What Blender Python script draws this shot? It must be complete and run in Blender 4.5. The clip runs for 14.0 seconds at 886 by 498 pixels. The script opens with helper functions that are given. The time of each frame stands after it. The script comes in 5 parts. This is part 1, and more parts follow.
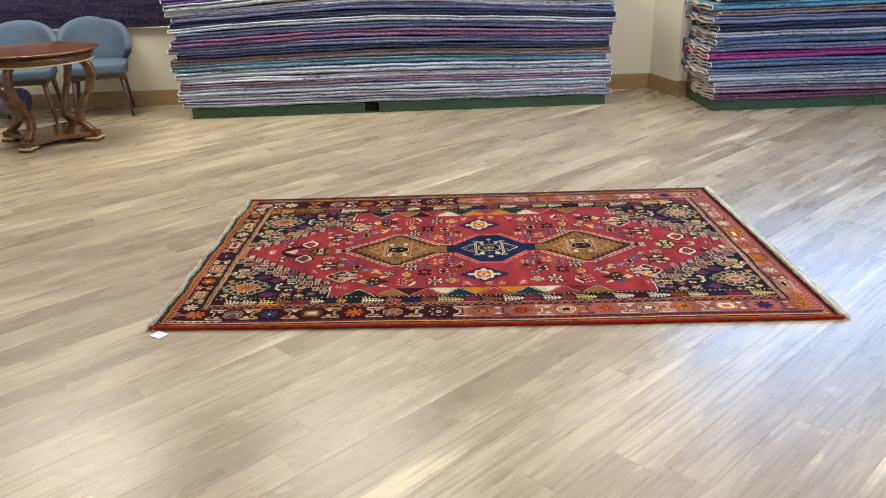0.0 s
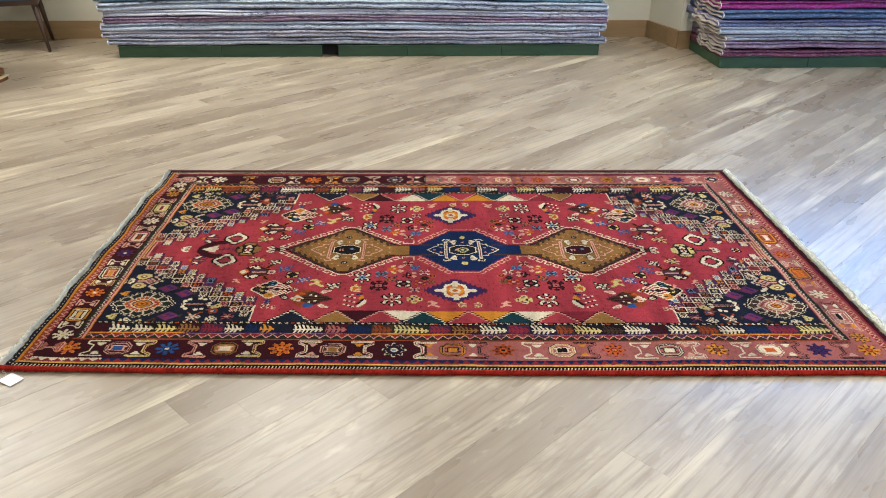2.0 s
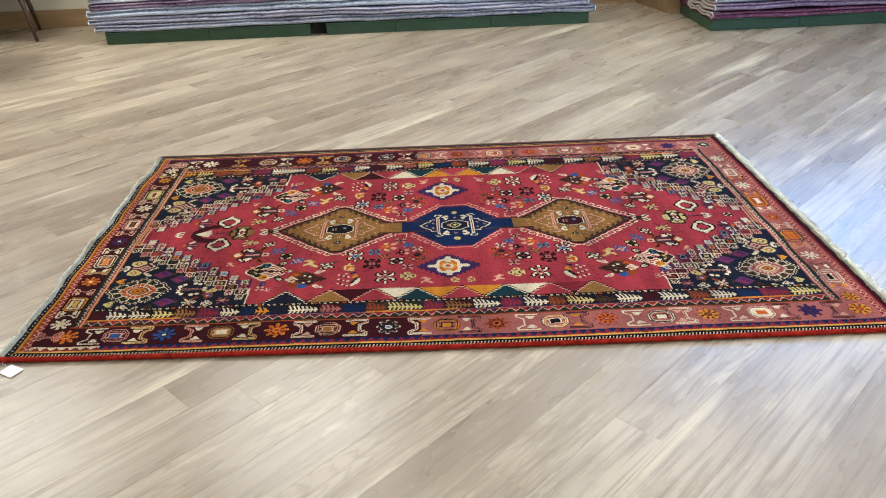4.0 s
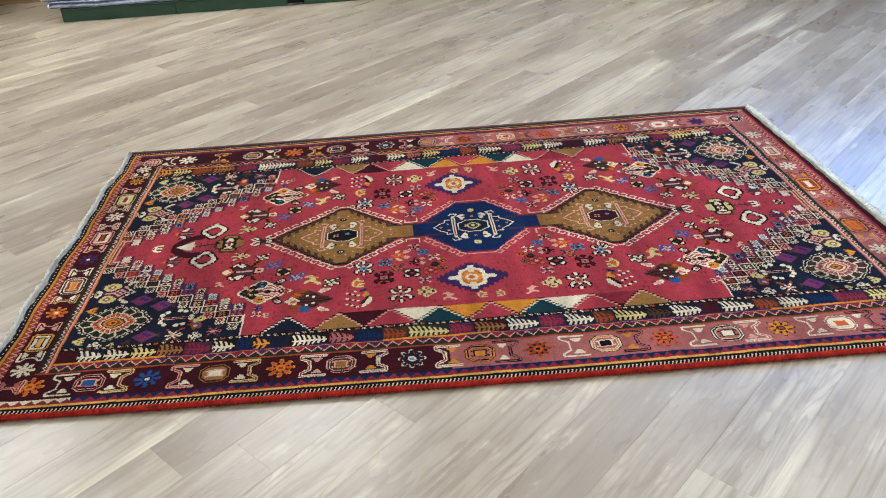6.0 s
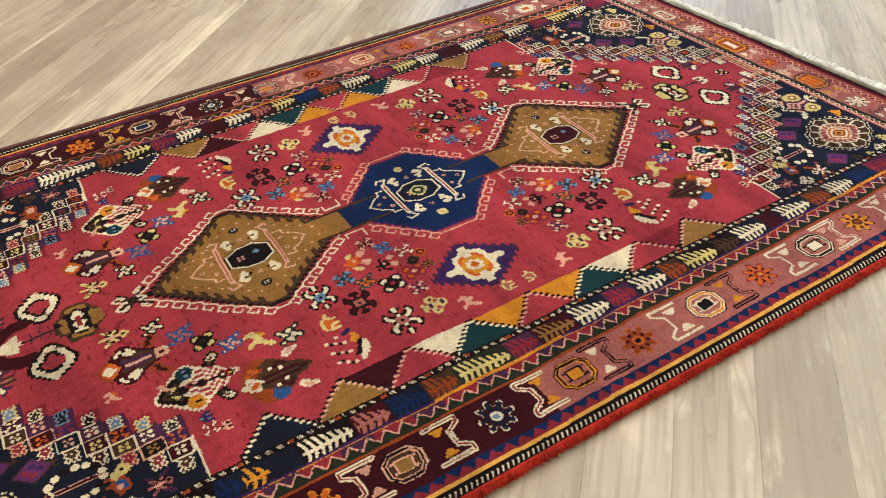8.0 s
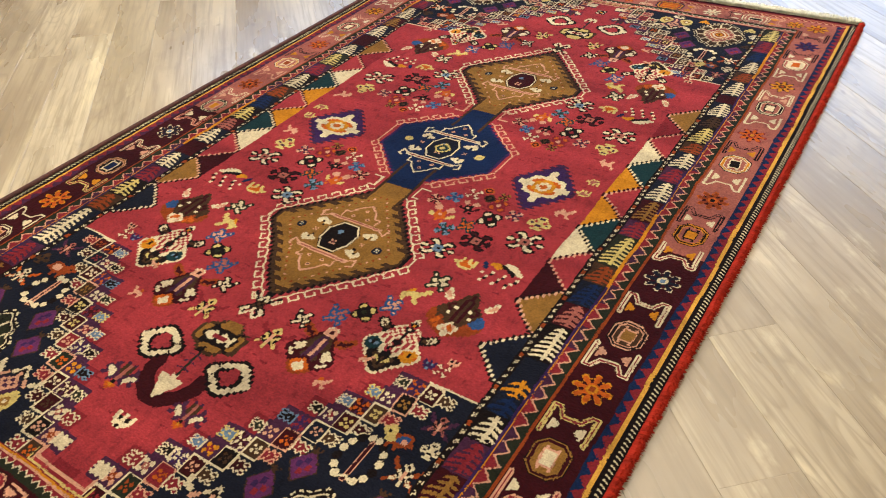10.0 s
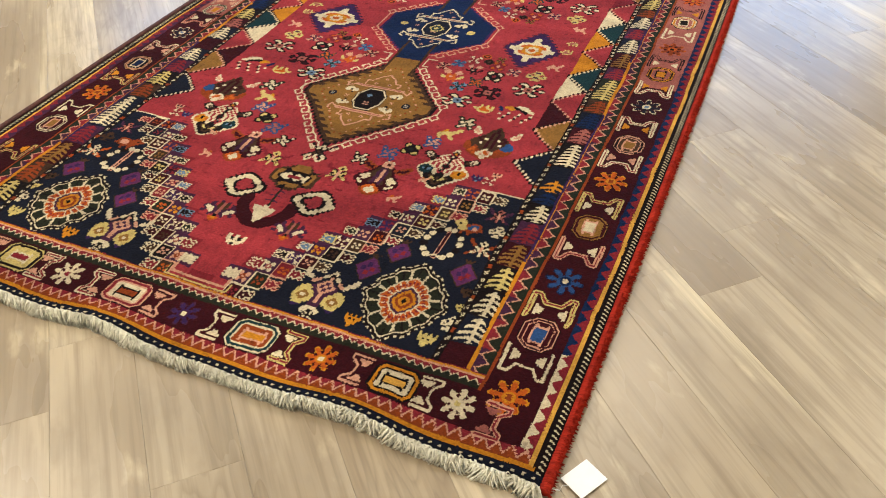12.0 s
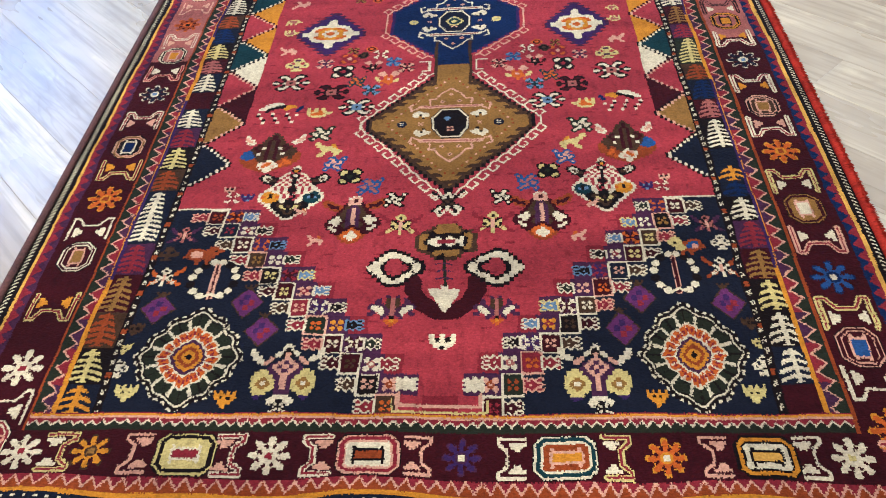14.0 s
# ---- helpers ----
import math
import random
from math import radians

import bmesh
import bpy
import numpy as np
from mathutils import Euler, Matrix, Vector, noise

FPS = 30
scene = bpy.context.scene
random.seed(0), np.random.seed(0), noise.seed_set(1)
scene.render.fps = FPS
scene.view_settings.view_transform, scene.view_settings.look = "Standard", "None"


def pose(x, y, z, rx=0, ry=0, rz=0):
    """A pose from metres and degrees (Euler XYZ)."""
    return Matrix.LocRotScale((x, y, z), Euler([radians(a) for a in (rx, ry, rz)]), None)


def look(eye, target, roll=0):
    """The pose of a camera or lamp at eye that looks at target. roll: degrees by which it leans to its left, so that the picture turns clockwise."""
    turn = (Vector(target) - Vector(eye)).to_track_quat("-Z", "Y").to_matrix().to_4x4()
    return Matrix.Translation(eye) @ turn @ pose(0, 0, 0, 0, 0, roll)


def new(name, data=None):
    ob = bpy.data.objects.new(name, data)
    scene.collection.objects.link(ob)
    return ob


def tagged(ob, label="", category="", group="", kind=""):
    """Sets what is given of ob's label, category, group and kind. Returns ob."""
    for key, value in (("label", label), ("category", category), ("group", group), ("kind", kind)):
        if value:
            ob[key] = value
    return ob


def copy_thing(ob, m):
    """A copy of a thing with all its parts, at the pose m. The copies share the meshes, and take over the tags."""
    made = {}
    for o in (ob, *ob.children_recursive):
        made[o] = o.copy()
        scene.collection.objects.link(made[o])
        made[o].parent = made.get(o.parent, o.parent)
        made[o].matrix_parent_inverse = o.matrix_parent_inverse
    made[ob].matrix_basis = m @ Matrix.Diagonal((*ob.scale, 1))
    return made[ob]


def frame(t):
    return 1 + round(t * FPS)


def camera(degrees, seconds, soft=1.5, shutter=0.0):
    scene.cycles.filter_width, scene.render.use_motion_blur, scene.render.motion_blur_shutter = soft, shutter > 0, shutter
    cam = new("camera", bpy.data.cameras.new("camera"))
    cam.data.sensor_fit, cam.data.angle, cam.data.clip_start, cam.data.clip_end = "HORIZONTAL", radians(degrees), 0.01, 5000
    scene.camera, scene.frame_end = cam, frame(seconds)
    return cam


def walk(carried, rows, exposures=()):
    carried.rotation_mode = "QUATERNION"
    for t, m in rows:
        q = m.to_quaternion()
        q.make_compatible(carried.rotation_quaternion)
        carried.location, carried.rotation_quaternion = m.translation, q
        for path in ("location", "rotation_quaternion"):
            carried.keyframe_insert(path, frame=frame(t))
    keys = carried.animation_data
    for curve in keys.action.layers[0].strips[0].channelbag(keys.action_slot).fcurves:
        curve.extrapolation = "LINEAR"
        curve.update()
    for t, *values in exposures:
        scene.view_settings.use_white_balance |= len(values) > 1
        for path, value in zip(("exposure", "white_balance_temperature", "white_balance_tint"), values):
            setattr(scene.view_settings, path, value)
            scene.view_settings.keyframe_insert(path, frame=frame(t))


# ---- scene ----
cam = camera(58.9, 14.0, soft=1.0)
PATH = [
    (0, (-0.16, -3.66, 1.465), (-0.184, -1.805, 0.718), -1.6),
    (0.5, (-0.091, -3.42, 1.445), (-0.113, -1.585, 0.649), -0.9),
    (1, (-0.074, -3.168, 1.412), (-0.074, -1.35, 0.577), -0.0),
    (1.5, (-0.135, -2.913, 1.396), (-0.109, -1.113, 0.525), 0.6),
    (2, (-0.132, -2.791, 1.395), (-0.082, -1.005, 0.497), 0.8),
    (2.5, (-0.107, -2.774, 1.4), (-0.048, -0.998, 0.481), 0.5),
    (3, (-0.097, -2.79, 1.414), (-0.044, -1.023, 0.48), -0.2),
    (3.5, (-0.089, -2.806, 1.411), (-0.05, -1.044, 0.466), -1.1),
    (3.7, (-0.089, -2.805, 1.409), (-0.051, -1.045, 0.46), -1.4),
    (5.8, (-0.216, -2.506, 1.358), (-0.132, -0.791, 0.334), -2.7),
    (6, (-0.22, -2.396, 1.356), (-0.123, -0.69, 0.317), -2.8),
    (6.5, (-0.303, -2.198, 1.322), (-0.163, -0.521, 0.241), -2.8),
    (7, (-0.496, -1.957, 1.277), (-0.179, -0.341, 0.143), -2.7),
    (7.5, (-0.611, -1.743, 1.222), (-0.059, -0.258, 0.001), -3.2),
    (7.7, (-0.659, -1.629, 1.195), (-0.012, -0.213, -0.059), -3.0),
    (9.8, (-1.446, -1.082, 1.081), (-0.169, -0.155, -0.147), -3.2),
    (10, (-1.513, -1.048, 1.085), (-0.194, -0.173, -0.138), -2.8),
    (10.5, (-1.788, -1.013, 1.089), (-0.403, -0.276, -0.152), -1.9),
    (11, (-1.981, -1.014, 1.075), (-0.605, -0.345, -0.213), -1.4),
    (11.5, (-2.058, -1.021, 1.092), (-0.687, -0.359, -0.205), -1.8),
    (12, (-2.044, -0.978, 1.07), (-0.666, -0.349, -0.236), -2.4),
    (12.5, (-1.946, -0.795, 1.038), (-0.55, -0.289, -0.301), -2.4),
    (13, (-1.911, -0.603, 1.046), (-0.493, -0.256, -0.321), -1.8),
    (13.5, (-1.929, -0.348, 1.076), (-0.498, -0.142, -0.306), -3.2),
    (14, (-1.884, -0.138, 1.07), (-0.479, -0.003, -0.347), -5.5),
]
# the camera's white balance drifts: cool at first, warm beside the rug, cool again at the end
EXPOSURES = [(0.0, 0.0, 6350, 10), (2.0, 0.02, 5950, 10), (3.5, 0.02, 5900, 10), (6.5, 0.02, 5450, 10), (7.5, 0.10, 6100, 10), (10.0, 0.06, 7500, 10), (12.0, 0.04, 7100, 10), (13.0, 0.12, 6200, 10), (14.0, 0.27, 5600, 11)]
walk(cam, [(t, look(eye, target, roll)) for t, eye, target, roll in PATH], EXPOSURES)

# ---- room frame: the walls stand 3 degrees round from the rug ----
ROOM = pose(-0.06, 0.01, 0, 0, 0, 3.0)

# ---- world, daylight, lamps ----
world = bpy.data.worlds.new("sky")
scene.world = world
world.use_nodes = True
wn = world.node_tree.nodes
sky = wn.new("ShaderNodeTexSky")
sky.sky_type, sky.sun_disc = "NISHITA", False
sky.sun_elevation, sky.sun_rotation = radians(48), radians(200)
wn["Background"].inputs["Strength"].default_value = 0.12
world.node_tree.links.new(sky.outputs["Color"], wn["Background"].inputs["Color"])


def area_lamp(name, m, sx, sy, watts, colour):
    la = bpy.data.lights.new(name, "AREA")
    la.shape, la.size, la.size_y, la.energy, la.color = "RECTANGLE", sx, sy, watts, colour
    ob = new(name, la)
    ob.matrix_world = m
    return ob


# skylight that enters by the tall window behind the second stack
area_lamp("window_daylight", ROOM @ pose(3.75, 3.52, 1.75, -90, 0, 0), 2.6, 2.9, 205, (0.18, 0.46, 1.0))
area_lamp("window_daylight", ROOM @ pose(5.12, -0.95, 1.60, -90, 0, -90), 2.5, 2.1, 88, (0.20, 0.47, 1.0))
# ceiling lamps, three rows of four
for ly, row in ((-3.2, (0.36, 0.88, 1.35, 0.70)), (-0.4, (0.02, 0.24, 1.35, 0.55)), (2.65, (2.60, 2.20, 0.90, 0.10))):
    for lx, k in zip((-3.6, -1.0, 1.6, 3.9), row):
        area_lamp("ceiling_lamp", ROOM @ pose(lx, ly, 3.3), 1.5, 1.5, 41 * k, (1.0, 0.93, 0.80))


# ---- materials ----
def mat(name, rough=0.6, metal=0.0, spec=0.5):
    m = bpy.data.materials.new(name)
    m.use_nodes = True
    b = m.node_tree.nodes["Principled BSDF"]
    b.inputs["Roughness"].default_value = rough
    b.inputs["Metallic"].default_value = metal
    b.inputs["Specular IOR Level"].default_value = spec
    return m, m.node_tree.nodes, m.node_tree.links, b


def noise_tex(n, l, vec, scale, detail=4.0, rough=0.55):
    t = n.new("ShaderNodeTexNoise")
    t.inputs["Scale"].default_value, t.inputs["Detail"].default_value, t.inputs["Roughness"].default_value = scale, detail, rough
    if vec is not None:
        l.new(vec, t.inputs["Vector"])
    return t.outputs["Fac"]


def ramp(n, l, fac, stops):
    r = n.new("ShaderNodeValToRGB")
    e = r.color_ramp.elements
    while len(e) < len(stops):
        e.new(0.5)
    for k, (p, c) in zip(e, stops):
        k.position, k.color = p, (*c, 1)
    l.new(fac, r.inputs["Fac"])
    return r.outputs["Color"]


def mix(n, l, fac, a, b, kind="MIX"):
    x = n.new("ShaderNodeMix")
    x.data_type, x.blend_type = "RGBA", kind
    for sock, v in ((x.inputs["Factor"], fac), (x.inputs["A"], a), (x.inputs["B"], b)):
        if isinstance(v, bpy.types.NodeSocket):
            l.new(v, sock)
        else:
            sock.default_value = v if isinstance(v, (int, float)) else (*v, 1)
    return x.outputs["Result"]


def scaled(n, l, vec, s, add=None):
    m = n.new("ShaderNodeMapping")
    m.inputs["Scale"].default_value = s
    l.new(vec, m.inputs["Vector"])
    if add is not None:
        l.new(add, m.inputs["Location"])
    return m.outputs["Vector"]


def maths(n, l, op, a, b=0.0):
    x = n.new("ShaderNodeMath")
    x.operation = op
    for sock, v in ((x.inputs[0], a), (x.inputs[1], b)):
        if isinstance(v, bpy.types.NodeSocket):
            l.new(v, sock)
        else:
            sock.default_value = v
    return x.outputs[0]


def bump(n, l, b, height, strength, dist):
    k = n.new("ShaderNodeBump")
    k.inputs["Strength"].default_value, k.inputs["Distance"].default_value = strength, dist
    l.new(height, k.inputs["Height"])
    l.new(k.outputs["Normal"], b.inputs["Normal"])


def coords(n, which="Object"):
    return n.new("ShaderNodeTexCoord").outputs[which]


def plain(name, colour, rough=0.6, grain=40.0, amount=0.25, relief=0.15, metal=0.0, spec=0.5, stretch=(1, 1, 1)):
    """A surface of one colour with two scales of variation and a fine relief."""
    m, n, l, b = mat(name, rough, metal, spec)
    v = scaled(n, l, coords(n), stretch)
    fine, broad = noise_tex(n, l, v, grain), noise_tex(n, l, v, grain * 0.09, 3.0)
    f = maths(n, l, "ADD", maths(n, l, "MULTIPLY", fine, 0.6), maths(n, l, "MULTIPLY", broad, 0.4))
    dark, light = [c * (1 - amount) for c in colour], [min(1, c * (1 + amount)) for c in colour]
    l.new(ramp(n, l, f, [(0.3, dark), (0.7, light)]), b.inputs["Base Color"])
    bump(n, l, b, fine, relief, 0.004)
    return m


def oak_floor():
    m, n, l, b = mat("limed_oak", 0.38, 0, 0.5)
    rnd = n.new("ShaderNodeObjectInfo").outputs["Random"]
    shift = n.new("ShaderNodeCombineXYZ")
    l.new(maths(n, l, "MULTIPLY", rnd, 37.0), shift.inputs[0])
    l.new(maths(n, l, "MULTIPLY", rnd, 91.0), shift.inputs[1])
    base = coords(n)
    fine = scaled(n, l, base, (2.6, 62.0, 1), shift.outputs[0])
    figure = noise_tex(n, l, scaled(n, l, base, (1.1, 7.5, 1), shift.outputs[0]), 1.0, 3.0, 0.45)
    lines = maths(n, l, "FRACT", maths(n, l, "MULTIPLY", figure, 19.0))
    grain = noise_tex(n, l, fine, 1.0, 4.0)
    cloud = noise_tex(n, l, scaled(n, l, base, (1.5, 6.0, 1), shift.outputs[0]), 1.0, 4.0, 0.5)
    pale = ramp(n, l, rnd, [(0.0, (0.262, 0.205, 0.140)), (0.12, (0.40, 0.33, 0.230)), (0.26, (0.305, 0.245, 0.172)), (0.40, (0.45, 0.375, 0.265)), (0.54, (0.34, 0.276, 0.194)), (0.66, (0.50, 0.425, 0.308)), (0.78, (0.32, 0.255, 0.178)), (0.90, (0.42, 0.345, 0.242)), (1.0, (0.275, 0.210, 0.140))])
    # broad smoky clouds, a cream sapwood edge, and on some boards a cathedral figure
    smoky = mix(n, l, ramp(n, l, cloud, [(0.34, (0.50, 0.50, 0.50)), (0.54, (0, 0, 0))]), pale, (0.235, 0.180, 0.118))
    warm = mix(n, l, ramp(n, l, cloud, [(0.50, (0, 0, 0)), (0.72, (0.55, 0.55, 0.55))]), smoky, (0.54, 0.455, 0.318))
    streak = noise_tex(n, l, scaled(n, l, base, (0.62, 7.0, 1), shift.outputs[0]), 1.0, 2.0)
    warm = mix(n, l, ramp(n, l, streak, [(0.62, (0, 0, 0)), (0.70, (0.72, 0.72, 0.72))]), warm, (0.66, 0.57, 0.39))
    blot = noise_tex(n, l, scaled(n, l, base, (5.0, 11.0, 1), shift.outputs[0]), 1.0, 5.0, 0.6)
    warm = mix(n, l, ramp(n, l, blot, [(0.34, (0.40, 0.40, 0.40)), (0.46, (0, 0, 0))]), warm, (0.24, 0.185, 0.125))
    warm = mix(n, l, ramp(n, l, blot, [(0.60, (0, 0, 0)), (0.70, (0.5, 0.5, 0.5))]), warm, (0.60, 0.51, 0.35))
    figured = ramp(n, l, maths(n, l, "FRACT", maths(n, l, "MULTIPLY", rnd, 7.0)), [(0.55, (0, 0, 0)), (0.65, (1, 1, 1))])
    rings = mix(n, l, maths(n, l, "MULTIPLY", figured, ramp(n, l, lines, [(0.0, (0.34, 0.34, 0.34)), (0.30, (0.0, 0.0, 0.0)), (0.88, (0.03, 0.03, 0.03)), (1.0, (0.34, 0.34, 0.34))])), warm, (0.17, 0.128, 0.085))
    ends = mix(n, l, ramp(n, l, grain, [(0.34, (0.55, 0.55, 0.55)), (0.54, (0, 0, 0))]), rings, (0.20, 0.154, 0.102))
    knots = noise_tex(n, l, scaled(n, l, base, (7, 13, 1), shift.outputs[0]), 1.0, 1.0)
    final = mix(n, l, ramp(n, l, knots, [(0.77, (0, 0, 0)), (0.81, (0.7, 0.7, 0.7))]), ends, (0.14, 0.098, 0.06))
    l.new(final, b.inputs["Base Color"])
    l.new(maths(n, l, "ADD", maths(n, l, "MULTIPLY", cloud, 0.22), 0.18), b.inputs["Roughness"])
    bump(n, l, b, grain, 0.12, 0.002)
    return m


def knotted_wool():
    m, n, l, b = mat("knotted_wool", 0.9, 0, 0.07)
    a = n.new("ShaderNodeAttribute")
    a.attribute_name = "wool"
    v = coords(n)
    abrash = noise_tex(n, l, scaled(n, l, v, (9, 2.2, 1)), 1.0, 4.0)
    pile = noise_tex(n, l, scaled(n, l, v, (420, 160, 300)), 1.0, 2.0)
    c = mix(n, l, 1.0, a.outputs["Color"], ramp(n, l, abrash, [(0.25, (0.58, 0.55, 0.58)), (0.75, (1.34, 1.30, 1.26))]), "MULTIPLY")
    fleck = noise_tex(n, l, scaled(n, l, v, (30, 60, 1)), 1.0, 4.0, 0.65)
    c = mix(n, l, 1.0, c, ramp(n, l, fleck, [(0.28, (0.66, 0.64, 0.66)), (0.45, (1.0, 1.0, 1.0)), (0.75, (1.12, 1.10, 1.08))]), "MULTIPLY")
    c = mix(n, l, 1.0, c, ramp(n, l, pile, [(0.25, (0.72, 0.72, 0.72)), (0.75, (1.2, 1.2, 1.2))]), "MULTIPLY")
    l.new(c, b.inputs["Base Color"])
    bump(n, l, b, pile, 0.5, 0.003)
    return m


def stacked_wool(name, face, second, pale):
    """Thin woven rug seen at its fold: the face colour breaks into a second one and a pale, speckled ridge."""
    m, n, l, b = mat(name, 0.9, 0, 0.2)
    v = coords(n)
    patch = noise_tex(n, l, scaled(n, l, v, (4.0, 6, 30)), 1.0, 4.0)
    speck = noise_tex(n, l, scaled(n, l, v, (48, 60, 75)), 1.0, 5.0, 0.7)
    c = mix(n, l, ramp(n, l, patch, [(0.42, (0, 0, 0)), (0.60, (1, 1, 1))]), face, second)
    c = mix(n, l, ramp(n, l, speck, [(0.50, (0, 0, 0)), (0.70, (0.8, 0.8, 0.8))]), c, pale)
    worn = noise_tex(n, l, scaled(n, l, v, (26, 40, 90)), 1.0, 5.0, 0.7)
    where = noise_tex(n, l, scaled(n, l, v, (2.2, 3, 22)), 1.0, 2.0)
    flecks = maths(n, l, "MULTIPLY", ramp(n, l, worn, [(0.50, (0, 0, 0)), (0.60, (0.85, 0.85, 0.85))]), ramp(n, l, where, [(0.44, (0, 0, 0)), (0.58, (1, 1, 1))]))
    c = mix(n, l, flecks, c, (0.055, 0.045, 0.075))
    l.new(c, b.inputs["Base Color"])
    bump(n, l, b, speck, 0.5, 0.006)
    return m


def wall_paint(name, colour):
    m, n, l, b = mat(name, 0.75, 0, 0.3)
    v = coords(n)
    f = noise_tex(n, l, v, 1.3, 4.0)
    l.new(ramp(n, l, f, [(0.3, [c * 0.94 for c in colour]), (0.7, colour)]), b.inputs["Base Color"])
    bump(n, l, b, noise_tex(n, l, v, 160.0, 2.0), 0.08, 0.002)
    return m


OAK, WOOL = oak_floor(), knotted_wool()
PAINT = wall_paint("cream_wall_paint", (0.70, 0.67, 0.54))
CEIL = wall_paint("white_ceiling_paint", (0.8, 0.79, 0.76))
BASE_OAK = plain("baseboard_oak", (0.33, 0.215, 0.105), 0.45, 30, 0.25, 0.1, stretch=(0.15, 1, 1))
GAP = plain("dark_joint", (0.06, 0.045, 0.03), 0.9, 20)
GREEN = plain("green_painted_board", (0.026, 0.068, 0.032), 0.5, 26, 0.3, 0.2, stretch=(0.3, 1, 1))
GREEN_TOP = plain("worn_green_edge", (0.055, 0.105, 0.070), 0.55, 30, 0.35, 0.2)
DARK = plain("gap_shade_black", (0.012, 0.012, 0.013), 0.9, 20)
MAHOG = plain("polished_mahogany", (0.125, 0.050, 0.016), 0.16, 9, 0.65, 0.04, stretch=(0.6, 1, 3))
GILT = plain("gilt_brass_band", (0.72, 0.58, 0.33), 0.35, 30, 0.15, 0.05, metal=0.3)
BLUE_CLOTH = plain("blue_upholstery", (0.080, 0.118, 0.175), 0.85, 130, 0.22, 0.35)
DARK_WOOD = plain("walnut_legs", (0.07, 0.035, 0.02), 0.4, 18, 0.35, 0.08, stretch=(1, 1, 0.2))
HANG = stacked_wool("purple_hanging_wool", (0.050, 0.044, 0.115), (0.11, 0.085, 0.175), (0.26, 0.24, 0.34))
PAPER = plain("white_card", (0.85, 0.86, 0.86), 0.6, 60, 0.03, 0.03)
SELV = plain("red_wool_binding", (0.29, 0.020, 0.011), 0.95, 150, 0.7, 0.6, spec=0.06, stretch=(2.5, 0.5, 0.5))
BRAID = plain("dark_braided_binding", (0.075, 0.024, 0.018), 0.9, 190, 0.6, 0.5)
FRINGE = plain("undyed_cotton_fringe", (0.84, 0.79, 0.66), 0.9, 60, 0.3, 0.3)
STRING = plain("white_cotton_string", (0.8, 0.8, 0.78), 0.8, 200, 0.1)
GLASS, gn, gl, gb = mat("window_glass", 0.02, 0, 0.5)
gb.inputs["Transmission Weight"].default_value, gb.inputs["IOR"].default_value = 1.0, 1.45
FRAME_PAINT = plain("white_window_frame", (0.75, 0.76, 0.76), 0.4, 30, 0.04, 0.03)


# ---- mesh helpers ----
def finish(name, bm, material, smooth=False):
    me = bpy.data.meshes.new(name)
    bm.normal_update()
    bm.to_mesh(me)
    bm.free()
    me.materials.append(material)
    if smooth:
        me.polygons.foreach_set("use_smooth", [True] * len(me.polygons))
    return me


def part(name, bm, material, parent, label="", smooth=False, m=None):
    """Links a bmesh as ONE mesh object under a thing or under a part."""
    ob = new(name, finish(name, bm, material, smooth))
    ob.parent = parent
    if m is not None:
        ob.matrix_basis = m
    return tagged(ob, label)


def thing(name, m, label, category, group="", kind=""):
    ob = new(name)
    ob.empty_display_size = 0.1
    ob.matrix_basis = m
    return tagged(ob, label, category, group, kind)


def box(x0, x1, y0, y1, z0, z1, bevel=0.0, segments=2, bm=None):
    bm = bm or bmesh.new()
    r = bmesh.ops.create_cube(bm, size=1, matrix=Matrix.Translation(((x0 + x1) / 2, (y0 + y1) / 2, (z0 + z1) / 2)) @ Matrix.Diagonal((x1 - x0, y1 - y0, z1 - z0, 1)))
    if bevel:
        es = list({e for v in r["verts"] for e in v.link_edges})
        bmesh.ops.bevel(bm, geom=es, offset=bevel, segments=segments, affect="EDGES", profile=0.5)
    return bm


def loft(rings, closed=True, caps=True):
    """A skin over rings of equally many points."""
    bm = bmesh.new()
    vs = [[bm.verts.new(p) for p in r] for r in rings]
    k = len(vs[0])
    for a, b in zip(vs, vs[1:]):
        for i in range(k if closed else k - 1):
            j = (i + 1) % k
            bm.faces.new((a[i], a[j], b[j], b[i]))
    if caps and closed:
        bm.faces.new(vs[0][::-1])
        bm.faces.new(vs[-1])
    return bm


def lathe(profile, steps=40):
    rings = [[(r * math.cos(2 * math.pi * i / steps), r * math.sin(2 * math.pi * i / steps), z) for i in range(steps)] for r, z in profile]
    return loft(rings)


def setting(name, bm, material, label, category, m=ROOM, smooth=False):
    ob = new(name, finish(name, bm, material, smooth))
    ob.matrix_basis = m
    return tagged(ob, label, category, kind="structure")


# ---- walls, ceiling, window ----
H = 3.4
setting("wall_north", box(-6.2, 2.085, 4.0, 4.15, 0, H), PAINT, "cream painted plaster wall behind the stacked rugs", "wall")
pier = loft([[(2.087, 4.15, z), (2.087, 4.0, z), (2.20, 3.54, z), (2.42, 3.54, z), (2.42, 4.15, z)] for z in (0, H)])
setting("wall_pier", pier, PAINT, "cream painted projecting wall pier beside the rugs", "wall")
sill = box(2.4205, 5.15, 3.54, 3.69, 0, 0.25)
box(2.4205, 5.15, 3.54, 3.69, 3.22, H, bm=sill)
box(5.08, 5.15, 3.54, 3.69, 0.251, 3.219, bm=sill)
setting("wall_window", sill, PAINT, "cream painted wall with a tall window opening", "wall")
setting("wall_west", box(-6.35, -6.2, -6.2, 4.1, 0, H), PAINT, "cream painted plaster side wall", "wall")
